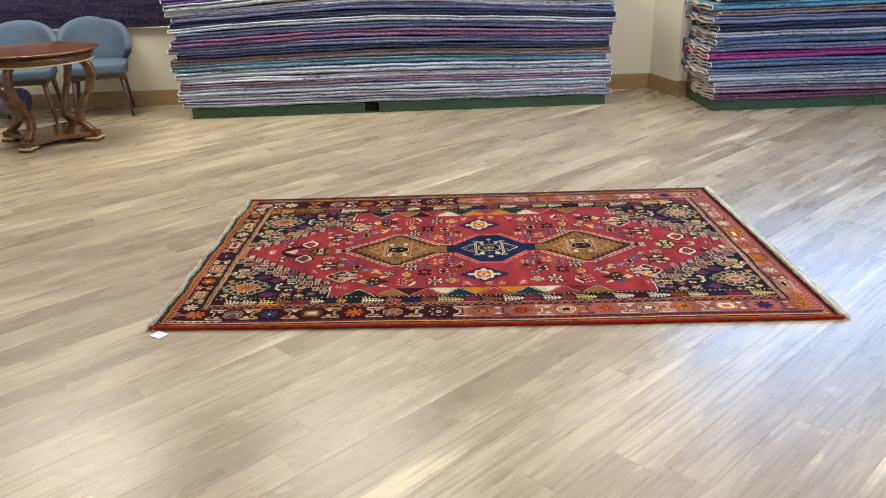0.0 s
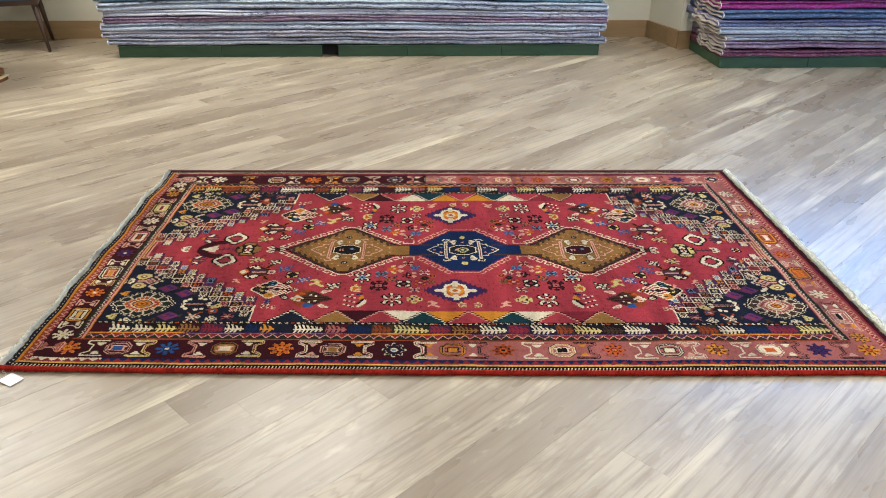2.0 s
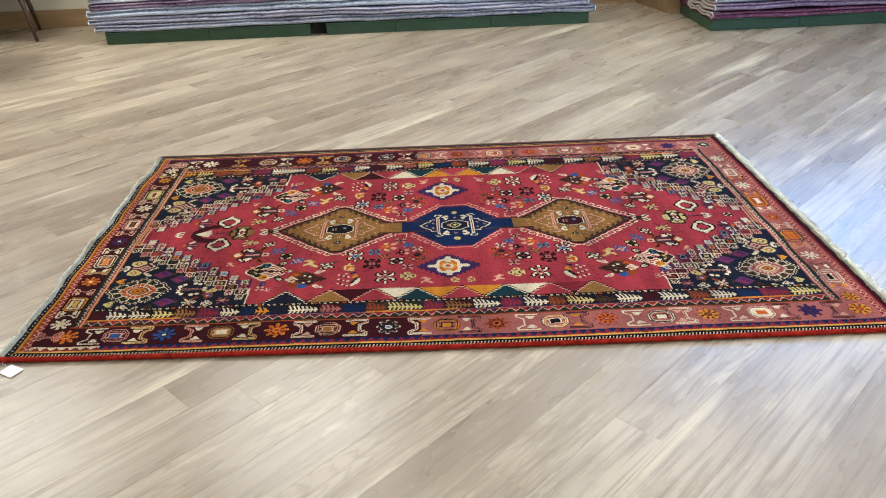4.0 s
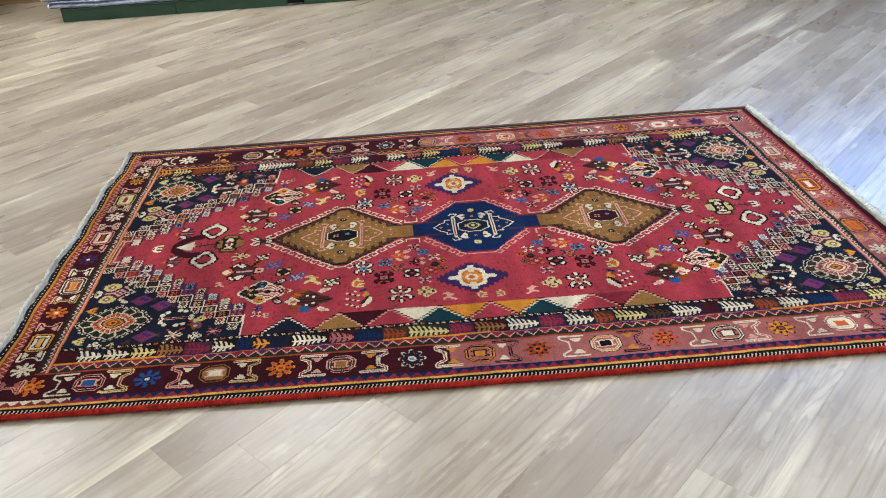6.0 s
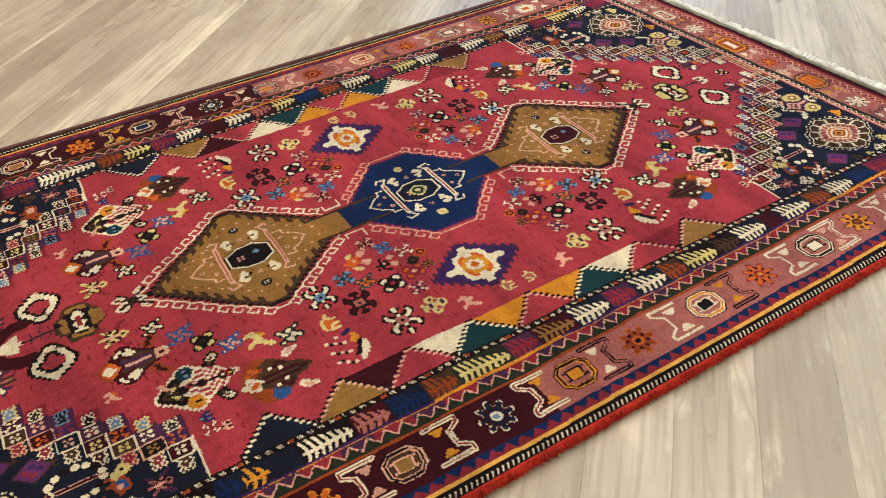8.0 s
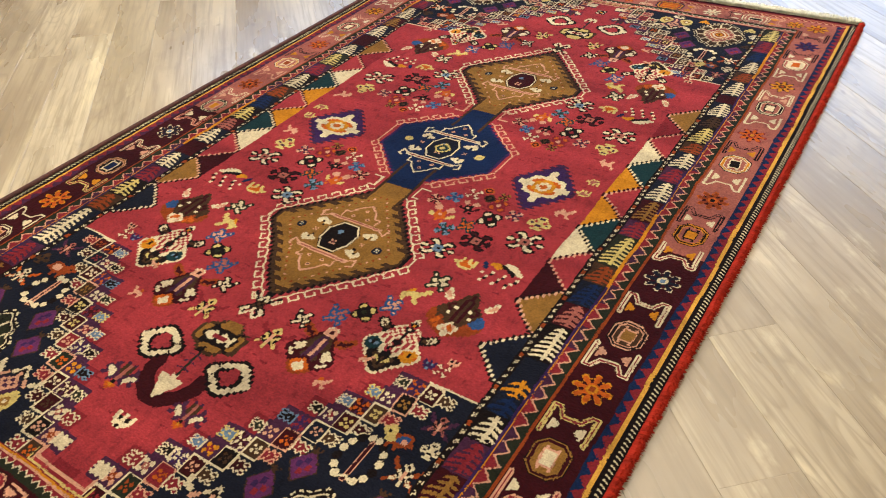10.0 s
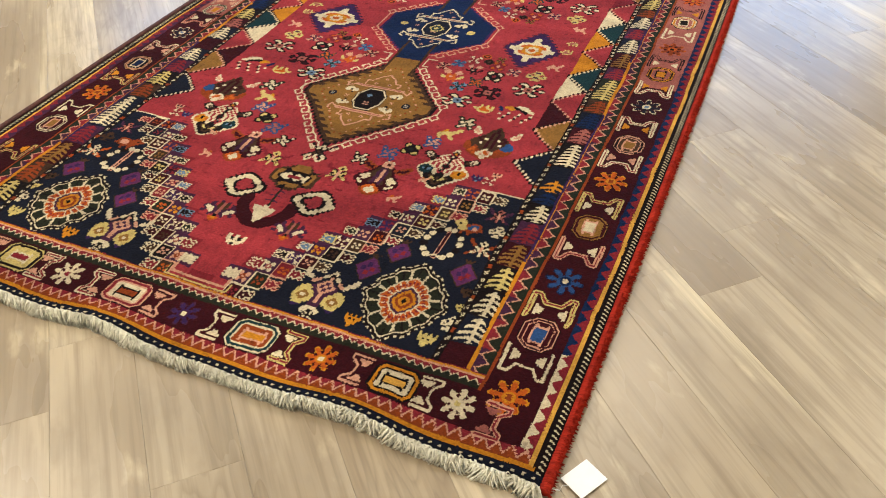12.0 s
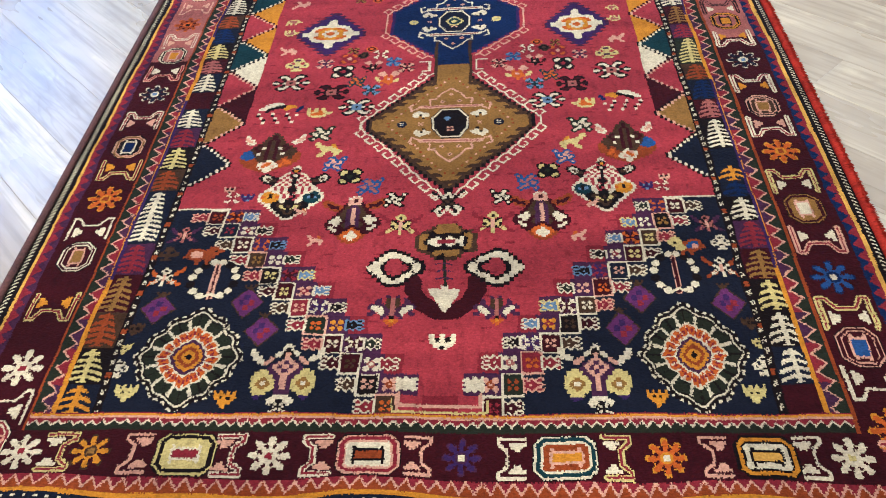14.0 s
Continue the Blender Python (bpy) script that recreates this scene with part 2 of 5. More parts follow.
setting("wall_south", box(-6.2, 5.3, -6.2, -6.05, 0, H), PAINT, "cream painted plaster wall behind the viewer", "wall")
east = box(5.151, 5.3, -6.05, -2.25, 0, H)
box(5.151, 5.3, 0.35, 4.15, 0, H, bm=east)
box(5.151, 5.3, -2.249, 0.349, 0, 0.5, bm=east)
box(5.151, 5.3, -2.249, 0.349, 2.7, H, bm=east)
setting("wall_east", east, PAINT, "cream painted plaster side wall with a wide window", "wall")
setting("ceiling", box(-6.35, 5.3, -6.2, 4.15, H, H + 0.12), CEIL, "plain white painted ceiling", "ceiling")
win = tagged(thing("window_1", ROOM, "tall white-framed window letting in blue daylight", "window"), kind="structure")
for xa, xb in ((2.42, 3.30), (3.30, 4.18), (4.18, 5.08)):
    fr = box(xa, xa + 0.05, 3.58, 3.64, 0.25, 3.22, 0.004, 1)
    box(xb - 0.05, xb, 3.58, 3.64, 0.25, 3.22, 0.004, 1, fr)
    box(xa + 0.051, xb - 0.051, 3.58, 3.64, 0.25, 0.31, 0.004, 1, fr)
    box(xa + 0.051, xb - 0.051, 3.58, 3.64, 3.16, 3.22, 0.004, 1, fr)
    part("window_frame", fr, FRAME_PAINT, win)
    pane = part("pane", box(xa + 0.052, xb - 0.052, 3.605, 3.612, 0.312, 3.158), GLASS, win, "clear glass pane")
    pane.visible_shadow = False
side_win = tagged(thing("window_2", ROOM, "wide white-framed window in the cream side wall", "window"), kind="structure")
for ya, yb in ((-2.249, -0.951), (-0.949, 0.349)):
    fr = box(5.19, 5.25, ya, ya + 0.05, 0.501, 2.699, 0.004, 1)
    box(5.19, 5.25, yb - 0.05, yb, 0.501, 2.699, 0.004, 1, fr)
    box(5.19, 5.25, ya + 0.051, yb - 0.051, 0.501, 0.56, 0.004, 1, fr)
    box(5.19, 5.25, ya + 0.051, yb - 0.051, 2.64, 2.699, 0.004, 1, fr)
    part("window_frame", fr, FRAME_PAINT, side_win)
    pane = part("pane", box(5.216, 5.223, ya + 0.052, yb - 0.052, 0.562, 2.638), GLASS, side_win, "clear glass pane")
    pane.visible_shadow = False
for foot in (((-6.2, 3.9795), (2.062, 3.9795), (2.062, 3.9995), (-6.2, 3.9995)), ((2.064, 3.9995), (2.180, 3.521), (2.1985, 3.5375), (2.086, 3.9995)), ((2.183, 3.5185), (5.1, 3.5185), (5.1, 3.5385), (2.2, 3.5385))):
    skirt = loft([[(x, y, z) for x, y in foot] for z in (0.0, 0.142)])
    setting("baseboard", skirt, BASE_OAK, "honey-coloured oak baseboard along the cream wall", "baseboard")


# ---- stacks of folded rugs on green skids ----
def wobble(x, seed, size):
    return size * (noise.noise(Vector((x * 0.9, seed * 3.7, 0))) + 0.5 * noise.noise(Vector((x * 2.9, seed * 5.1, 4))))


def folded_rug(x0, x1, y0, y1, z, h, seed, materials, sag):
    """One rug folded in two along its length: a rounded fold in front, with the crease of the two layers showing."""
    n = 60
    rings = []
    for i in range(n + 1):
        x = x0 + (x1 - x0) * i / n
        drop = sag(x) + wobble(x, seed + 2.2, 0.013) + 0.004 * noise.noise(Vector((x * 7.5, seed * 2.3, 1)))
        y = y0 + wobble(x, seed + 9.3, 0.024)
        split = 0.70 + 0.12 * noise.noise(Vector((x * 1.3, seed, 9)))
        ring = [(x, y1, z + drop)]
        for low, high, shift in ((0.0, split, 0.0), (split, 1.0, wobble(x, seed + 5.5, 0.018))):
            r, c = h * (high - low) / 2, z + drop + h * (high + low) / 2
            for a in (-85, -55, -20, 20, 55, 85):
                ring.append((x, y + shift + 2.1 * r * (1 - math.cos(radians(a))), c + r * 0.90 * math.sin(radians(a))))
        ring.append((x, y1, z + h + drop))
        rings.append(ring)
    return loft(rings)


TINTS = {
    "lavender": ((0.33, 0.34, 0.44), (0.40, 0.38, 0.44), (0.66, 0.66, 0.72)), "mauve": ((0.20, 0.12, 0.20), (0.30, 0.22, 0.30), (0.50, 0.46, 0.52)),
    "paleblue": ((0.42, 0.48, 0.56), (0.36, 0.40, 0.50), (0.72, 0.75, 0.78)), "grey": ((0.30, 0.32, 0.37), (0.22, 0.23, 0.31), (0.58, 0.6, 0.63)),
    "teal": ((0.10, 0.24, 0.33), (0.16, 0.28, 0.36), (0.45, 0.54, 0.60)), "brown": ((0.19, 0.15, 0.16), (0.24, 0.17, 0.17), (0.45, 0.42, 0.40)),
    "navy": ((0.020, 0.025, 0.075), (0.04, 0.045, 0.10), (0.16, 0.17, 0.26)), "slate": ((0.12, 0.15, 0.30), (0.18, 0.18, 0.30), (0.42, 0.44, 0.56)),
    "rose": ((0.24, 0.08, 0.16), (0.14, 0.10, 0.24), (0.42, 0.34, 0.42)), "sage": ((0.42, 0.46, 0.50), (0.34, 0.38, 0.46), (0.72, 0.75, 0.78)),
    "violet": ((0.10, 0.055, 0.24), (0.14, 0.08, 0.28), (0.32, 0.27, 0.45)), "white": ((0.60, 0.63, 0.70), (0.48, 0.48, 0.60), (0.84, 0.86, 0.9)),
    "magenta": ((0.36, 0.025, 0.20), (0.25, 0.03, 0.17), (0.45, 0.2, 0.36)), "denim": ((0.06, 0.12, 0.23), (0.10, 0.14, 0.28), (0.32, 0.38, 0.48)),
    "cyan": ((0.08, 0.30, 0.42), (0.07, 0.18, 0.30), (0.40, 0.55, 0.60)), "plum": ((0.13, 0.03, 0.07), (0.20, 0.06, 0.12), (0.36, 0.28, 0.32)),
}
WOOLS = {k: stacked_wool(k + "_rug_wool", *v) for k, v in TINTS.items()}
BACKING = plain("beige_rug_backing", (0.40, 0.35, 0.30), 0.9, 90, 0.25, 0.4)
TAPE = plain("pale_bound_edge", (0.66, 0.66, 0.68), 0.85, 90, 0.15, 0.3)


def rug_stack(x0, x1, y0, y1, z0, names, group, hang, side):
    rng = random.Random(len(names) * 7)
    z = z0
    for k, tint in enumerate(names):
        h = rng.choice((0.044, 0.052, 0.058, 0.064))
        a, b, c = x0 + rng.uniform(-0.05, 0.04), x1 + rng.uniform(-0.04, 0.03), y0 + rng.uniform(-0.016, 0.016)
        level = (z - z0)

        def sag(x, level=level, k=k):
            t = (x - x0) / (x1 - x0)
            return hang(t, level)

        label = "%s machine-woven rug folded flat in a tall stack" % {"paleblue": "pale blue", "sage": "pale sage grey", "slate": "slate blue", "rose": "rose and purple", "denim": "dark denim blue"}.get(tint, tint)
        ob = tagged(thing("folded_rug", ROOM, label, "rug", group))
        part("woven_face", folded_rug(a, b, c, y1, z, h, k + 1.7 * len(names), None, sag), WOOLS[tint], ob, smooth=True)
        for end in ((a, 1), (b, -1)):
            x = end[0]
            d = sag(x)
            # bound edge: a thin pale welt round the fold at the end
            ring = []
            for s in range(9):
                u = s / 8
                yy = c + 0.03 + 0.30 * abs(u - 0.5) * 0 - 0.034 * math.sin(math.pi * u) + wobble(x, k + 1.7 * len(names) + 9.3, 0.016)
                ring.append(Vector((x, yy, z + d + 0.003 + (h - 0.006) * u)))
            tube = []
            for p in ring:
                tube.append([(p.x + 0.004 * math.cos(q * math.pi / 3), p.y + 0.004 * math.sin(q * math.pi / 3) - 0.002, p.z) for q in range(6)])
            part("bound_edge", loft(tube), TAPE, ob, "pale bound edge")
        if side:
            # loose folds of the beige backing at the short end
            for f in range(2):
                trail = []
                zz = z + sag(a) + h * (0.28 + 0.45 * f)
                reach = rng.uniform(0.45, 0.62)
                for s in range(27):
                    u = s / 26
                    trail.append((c + 0.02 + reach * u, zz + 0.011 * math.sin(u * rng.uniform(13, 15) + k * 1.3 + f) * (0.3 + u)))
                out = rng.uniform(0.0, 0.035)
                rings = []
                for (yy, hz) in trail:
                    bulge = out * math.sin(math.pi * min(1, (yy - c) / 0.5)) ** 0.5 if yy > c else 0
                    rings.append([(a + 0.06, yy, hz - 0.006), (a + 0.06, yy, hz + 0.006), (a - bulge - 0.006, yy, hz + 0.006), (a - bulge - 0.012, yy, hz), (a - bulge - 0.006, yy, hz - 0.006)])
                part("folded_end", loft(rings), BACKING, ob, "beige woven backing at the folded end", smooth=True)
        z += h + 0.0015


def skid(x0, x1, y0, y1, h, cuts):
    ob = thing("green_skid", ROOM, "low green painted wooden skid under a rug stack", "skid", "green skids")
    xs = [x0] + [x0 + (x1 - x0) * c for c in cuts] + [x1]
    for a, b in zip(xs, xs[1:]):
        part("front_board", box(a + 0.001, b - 0.001, y0, y0 + 0.03, 0.0, h, 0.003, 1), GREEN, ob)
    part("side_board", box(x0, x0 + 0.03, y0 + 0.031, y1, 0.0, h, 0.003, 1), GREEN, ob)
    part("side_board", box(x1 - 0.03, x1, y0 + 0.031, y1, 0.0, h, 0.003, 1), GREEN, ob)
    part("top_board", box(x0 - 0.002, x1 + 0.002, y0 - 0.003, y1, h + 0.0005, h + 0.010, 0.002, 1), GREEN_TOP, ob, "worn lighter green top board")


SK = 0.078
skid(-2.19, -0.675, 3.295, 3.95, SK, (0.50,))
skid(-0.555, 1.475, 3.295, 3.95, SK, (0.26, 0.62))
skid(2.28, 4.7, 2.862, 3.50, SK, (0.28, 0.58))
# added near-black block: the shade in the gap between the skids, as colour
tagged(new("floor_shadow_gap", finish("floor_shadow_gap", box(-0.672, -0.558, 3.36, 3.95, 0.0, SK + 0.008), DARK)), "near-black block standing in for the shade between two green skids", "skid block").matrix_basis = ROOM
rug_stack(-2.27, 1.50, 3.265, 3.95, SK + 0.012, (
    "grey lavender paleblue mauve white paleblue teal brown navy slate rose slate sage navy slate white sage violet navy violet slate navy").split(),
    "rugs in the long stack", lambda t, lv: lv * 0.13 * (math.exp(-((t - 0.45) / 0.40) ** 2) - 0.72), False)
rug_stack(2.25, 4.78, 2.835, 3.50, SK + 0.012, (
    "plum mauve grey paleblue slate denim magenta slate denim lavender navy slate brown cyan navy denim slate cyan denim navy brown slate").split(),
    "rugs in the second stack", lambda t, lv: lv * 0.035 * (t - 0.2), True)
hang = thing("hanging_rug", ROOM, "deep purple mottled rug hanging on the wall", "rug")
rings = []
for i in range(41):
    x = -5.6 + 3.35 * i / 40
    y = 3.970 + 0.012 * math.sin(x * 5)
    zb = 0.735 + 0.006 * math.sin(x * 3)
    rings.append([(x, y, zb), (x, y - 0.014, zb + 0.004), (x, y - 0.016, 2.4), (x, y, 2.4)])
part("woven_face", loft(rings), HANG, hang, smooth=True)
part("edge_binding", box(-5.6, -2.25, 3.950, 3.979, 0.722, 0.7315, 0.003), TAPE, hang, "pale grey bound lower edge")


# ---- chairs ----
def chair(m):
    ob = thing("upholstered_chair", m, "blue upholstered tub chair with dark tapered legs", "chair", "chairs by the wall")
    # the seat's front looks along -y
    rings = []
    for z, k in ((0.385, 0.95), (0.392, 0.985), (0.40, 1.0), (0.452, 1.0), (0.466, 0.985), (0.473, 0.92), (0.477, 0.5)):
        rings.append([(k * 0.255 * math.copysign(abs(math.cos(a)) ** 0.30, math.cos(a)), k * 0.245 * math.copysign(abs(math.sin(a)) ** 0.30, math.sin(a)), z) for a in (2 * math.pi * i / 40 for i in range(40))])
    part("seat", loft(rings), BLUE_CLOTH, ob, smooth=True)
    part("seat_rail", box(-0.225, 0.225, -0.215, 0.215, 0.345, 0.3845, 0.006), DARK_WOOD, ob)
    # a tub back that wraps round, higher in the middle
    rings = []
    for i in range(45):
        u = -1 + 2 * i / 44
        a = math.radians(90 + 88 * u)
        top = 0.575 + 0.270 * max(0.0, math.cos(u * math.pi / 2)) ** 0.62
        low = 0.440 + 0.115 * abs(u) ** 5
        ring = []
        for s in range(20):
            b = 2 * math.pi * s / 20
            zz = (top + low) / 2 + (top - low) / 2 * math.sin(b)
            thick = 0.031 * min(1.0, 2.2 * math.sqrt(max(0.0, 1 - math.sin(b) ** 2)))
            rr = 0.268 + 0.16 * (zz - 0.48) + math.copysign(thick, math.cos(b))
            ring.append((rr * math.cos(a), 0.02 + rr * math.sin(a) * 0.92, zz))
        rings.append(ring)
    part("backrest", loft(rings), BLUE_CLOTH, ob, smooth=True)
    for sx in (-0.10, 0.10):
        part("back_post", loft([[(sx + dx, 0.255 + dy, z) for dx, dy in ((-0.012, -0.008), (0.012, -0.008), (0.012, 0.008), (-0.012, 0.008))] for z in (0.36, 0.53)]), DARK_WOOD, ob)
    for sx in (-1, 1):
        for sy in (-1, 1):
            rings = []
            for z, r in ((0.0, 0.011), (0.17, 0.0155), (0.345, 0.021)):
                k = 1 - z / 0.345
                cx, cy = sx * (0.195 + 0.045 * k), sy * (0.185 + 0.04 * k)
                rings.append([(cx + r * math.cos(a) * 1.1, cy + r * math.sin(a), z) for a in (2 * math.pi * i / 8 for i in range(8))])
            part("leg", loft(rings), DARK_WOOD, ob, smooth=True)
    return ob


first = chair(ROOM @ pose(-3.07, 3.655, 0, 0, 0, 17))
copy_thing(first, ROOM @ pose(-3.64, 3.44, 0, 0, 0, 12))


# ---- round table ----
def round_table(m):
    ob = thing("pedestal_table", m, "round polished mahogany table with scrolled legs and gilt bands", "table")
    part("tabletop", lathe([(0.34, 0.700), (0.446, 0.702), (0.462, 0.707), (0.466, 0.714), (0.462, 0.720), (0.446, 0.7235), (0.42, 0.7240), (0.0005, 0.7245)], 64), MAHOG, ob, smooth=True)
    part("apron", lathe([(0.345, 0.638), (0.412, 0.638), (0.417, 0.646), (0.417, 0.6995), (0.345, 0.6995)], 64), MAHOG, ob, smooth=True)
    part("gilt_band", lathe([(0.36, 0.628), (0.4185, 0.628), (0.4205, 0.633), (0.4185, 0.6375), (0.36, 0.6375)], 64), GILT, ob, "thin gilt band under the apron", smooth=True)
    for k in range(4):
        a = math.radians(45 + 90 * k)
        rings = []
        for i in range(29):
            u = i / 28
            z = 0.085 + 0.555 * u
            # an S: the knee swells under the apron, the shin sweeps in, the foot scrolls out
            knots = ((0.0, 0.335), (0.06, 0.295), (0.13, 0.255), (0.24, 0.258), (0.42, 0.310), (0.62, 0.385), (0.78, 0.424), (0.91, 0.405), (1.0, 0.355))
            for (a0, r0), (a1, r1) in zip(knots, knots[1:]):
                if a0 <= u <= a1:
                    f = (u - a0) / (a1 - a0)
                    r = r0 + (r1 - r0) * f * f * (3 - 2 * f)
            w, d = 0.030 - 0.006 * math.sin(math.pi * u), 0.027 + 0.014 * abs(2 * u - 1)
            ring = []
            for sx, sy in ((-1, -0.6), (-0.6, -1), (0.6, -1), (1, -0.6), (1, 0.6), (0.6, 1), (-0.6, 1), (-1, 0.6)):
                lx, ly = r + sx * d, sy * w
                ring.append((lx * math.cos(a) - ly * math.sin(a), lx * math.sin(a) + ly * math.cos(a), z))
            rings.append(ring)
        leg = part("leg", loft(rings), MAHOG, ob, smooth=True)
        foot = pose(0.346 * math.cos(a), 0.346 * math.sin(a), 0, 0, 0, math.degrees(a))
        part("foot", box(-0.06, 0.06, -0.05, 0.05, 0.0, 0.022, 0.005), MAHOG, ob, m=foot)
        part("foot_band", box(-0.063, 0.063, -0.053, 0.053, 0.0225, 0.034, 0.003), GILT, ob, "gilt band on the foot", m=foot)
        part("foot_block", box(-0.05, 0.05, -0.042, 0.042, 0.0345, 0.084, 0.012), MAHOG, ob, m=foot)
    # platform with hollowed sides between the feet
    out = []
    for i in range(80):
        a = 2 * math.pi * i / 80
        k = abs(math.cos(2 * (a - math.pi / 4)))
        out.append((a, 0.225 + 0.135 * k ** 3))
    part("platform", loft([[(r * q * math.cos(a), r * q * math.sin(a), z) for a, r in out] for q, z in ((0.97, 0.040), (1.0, 0.046), (1.0, 0.070), (0.97, 0.076))]), MAHOG, ob)
    return ob


table = round_table(ROOM @ pose(-3.15, 2.67, 0, 0, 0, 38))
bundle = thing("purple_bundle", ROOM, "lavender folded rug bundle on the floor beneath the chairs", "rug")
rings = []
for i in range(24):
    u = i / 23
    x = -4.42 + 0.62 * u
    r = 0.13 + 0.02 * math.sin(u * 9)
    rings.append([(x, 3.70 + r * 1.1 * math.cos(a), 0.131 + r * 0.85 * math.sin(a) + 0.006 * math.sin(5 * a + u * 12)) for a in (2 * math.pi * s / 20 for s in range(20))])
part("woven_face", loft(rings), stacked_wool("lavender_bundle_wool", (0.14, 0.12, 0.26), (0.24, 0.22, 0.36), (0.42, 0.42, 0.52)), bundle, smooth=True)


# ---- the knotted rug: the design is drawn knot by knot on a canvas ----
DYES = {"r": (0.232, 0.0250, 0.0315), "m": (0.026, 0.0022, 0.0042), "n": (0.0055, 0.0068, 0.0135), "b": (0.0035, 0.0112, 0.0440), "w": (0.475, 0.415, 0.275),
        "o": (0.3432, 0.0693, 0.00924), "y": (0.39, 0.155, 0.0115), "a": (0.46, 0.25, 0.045), "k": (0.00528, 0.00264, 0.00264), "t": (0.00495, 0.02227, 0.02574), "p": (0.43, 0.225, 0.150),
        "s": (0.2376, 0.0759, 0.06072), "c": (0.175, 0.088, 0.0205), "g": (0.40, 0.325, 0.115), "v": (0.0396, 0.01162, 0.03168), "u": (0.1782, 0.033, 0.00792),
        "l": (0.0858, 0.1452, 0.2178), "d": (0.03713, 0.01782, 0.00891), "e": (0.01188, 0.01386, 0.00792), "x": (0.150, 0.013, 0.019), "i": (0.0264, 0.01056, 0.0528), "j": (0.072, 0.016, 0.066), "f": (0.015, 0.048, 0.140)}
DYE_ORDER = list(DYES)
KNOT, PE, QE = 0.0021, 1.3715, 0.8333
NP, NQ = round(2 * PE / KNOT), round(2 * QE / KNOT)
GP = -PE + (np.arange(NP) + 0.5) * KNOT
GQ = -QE + (np.arange(NQ) + 0.5) * KNOT
PP, QQ = np.meshgrid(GP, GQ)
ART = np.full((NQ, NP), DYE_ORDER.index("r"), np.uint8)
MID = 0.03          # the medallions' middle
rng = random.Random(4)


def ink(mask, c):
    ART[mask] = DYE_ORDER.index(c)


def window(p0, p1, q0, q1):
    i0, i1 = max(0, int((p0 + PE) / KNOT)), min(NP, int((p1 + PE) / KNOT) + 2)
    j0, j1 = max(0, int((q0 + QE) / KNOT)), min(NQ, int((q1 + QE) / KNOT) + 2)
    return slice(j0, max(j0, j1)), slice(i0, max(i0, i1))


def rect(p0, p1, q0, q1, c):
    ART[window(p0, p1 - KNOT, q0, q1 - KNOT)] = DYE_ORDER.index(c)


def line(pts, w, c):
    for (a, b), (d, e) in zip(pts, pts[1:]):
        s = window(min(a, d) - w, max(a, d) + w, min(b, e) - w, max(b, e) + w)
        x, y = PP[s], QQ[s]
        u = np.clip(((x - a) * (d - a) + (y - b) * (e - b)) / max(1e-9, (d - a) ** 2 + (e - b) ** 2), 0, 1)
        ART[s][(x - a - u * (d - a)) ** 2 + (y - b - u * (e - b)) ** 2 < (w / 2) ** 2] = DYE_ORDER.index(c)


def disc(p, q, r, c, squash=1.0):
    s = window(p - r, p + r, q - r / squash, q + r / squash)
    ART[s][(PP[s] - p) ** 2 + ((QQ[s] - q) * squash) ** 2 < r * r] = DYE_ORDER.index(c)


def rhomb(p, q, hp, hq, c, cut=9.0):
    s = window(p - hp, p + hp, q - hq, q + hq)
    ART[s][(abs(PP[s] - p) / hp + abs(QQ[s] - q) / hq < 1) & (abs(QQ[s] - q) < cut)] = DYE_ORDER.index(c)


def finer(g):
    """Twice as many knots each way, with the corners of diagonals filled in."""
    m = np.pad(g, 1, constant_values=255)
    up, down, left, right = m[:-2, 1:-1], m[2:, 1:-1], m[1:-1, :-2], m[1:-1, 2:]
    out = np.repeat(np.repeat(g, 2, 0), 2, 1)
    out[0::2, 0::2] = np.where((left == up) & (left != down) & (up != right), up, g)
    out[0::2, 1::2] = np.where((up == right) & (up != left) & (right != down), right, g)
    out[1::2, 0::2] = np.where((down == left) & (down != right) & (left != up), left, g)
    out[1::2, 1::2] = np.where((right == down) & (right != up) & (down != left), down, g)
    return out


def stamp(rows, p, q, s, swap="", lr=False, ud=False):
    """A small motif, typed as it is seen from the rug's near end; swap: pairs of letters to exchange for others."""
    look_up = dict(zip(swap[::2], swap[1::2]))
    hh, ww = len(rows), max(len(r) for r in rows)
    g = np.array([[DYE_ORDER.index(look_up.get(ch, ch)) if ch != "." else 255 for ch in r.ljust(ww, ".")] for r in rows], np.uint8)
    if lr:
        g = g[:, ::-1]
    if ud:
        g = g[::-1]
    g, s = finer(g), s / 2
    hh, ww = g.shape
    sl = window(p - hh * s / 2, p + hh * s / 2, q - ww * s / 2, q + ww * s / 2)
    r = np.floor(hh / 2 - (PP[sl] - p) / s).astype(int)
    c = np.floor(ww / 2 - (QQ[sl] - q) / s).astype(int)
    ok = (r >= 0) & (r < hh) & (c >= 0) & (c < ww)
    v = g[np.clip(r, 0, hh - 1), np.clip(c, 0, ww - 1)]
    ok &= v != 255
    ART[sl][ok] = v[ok]


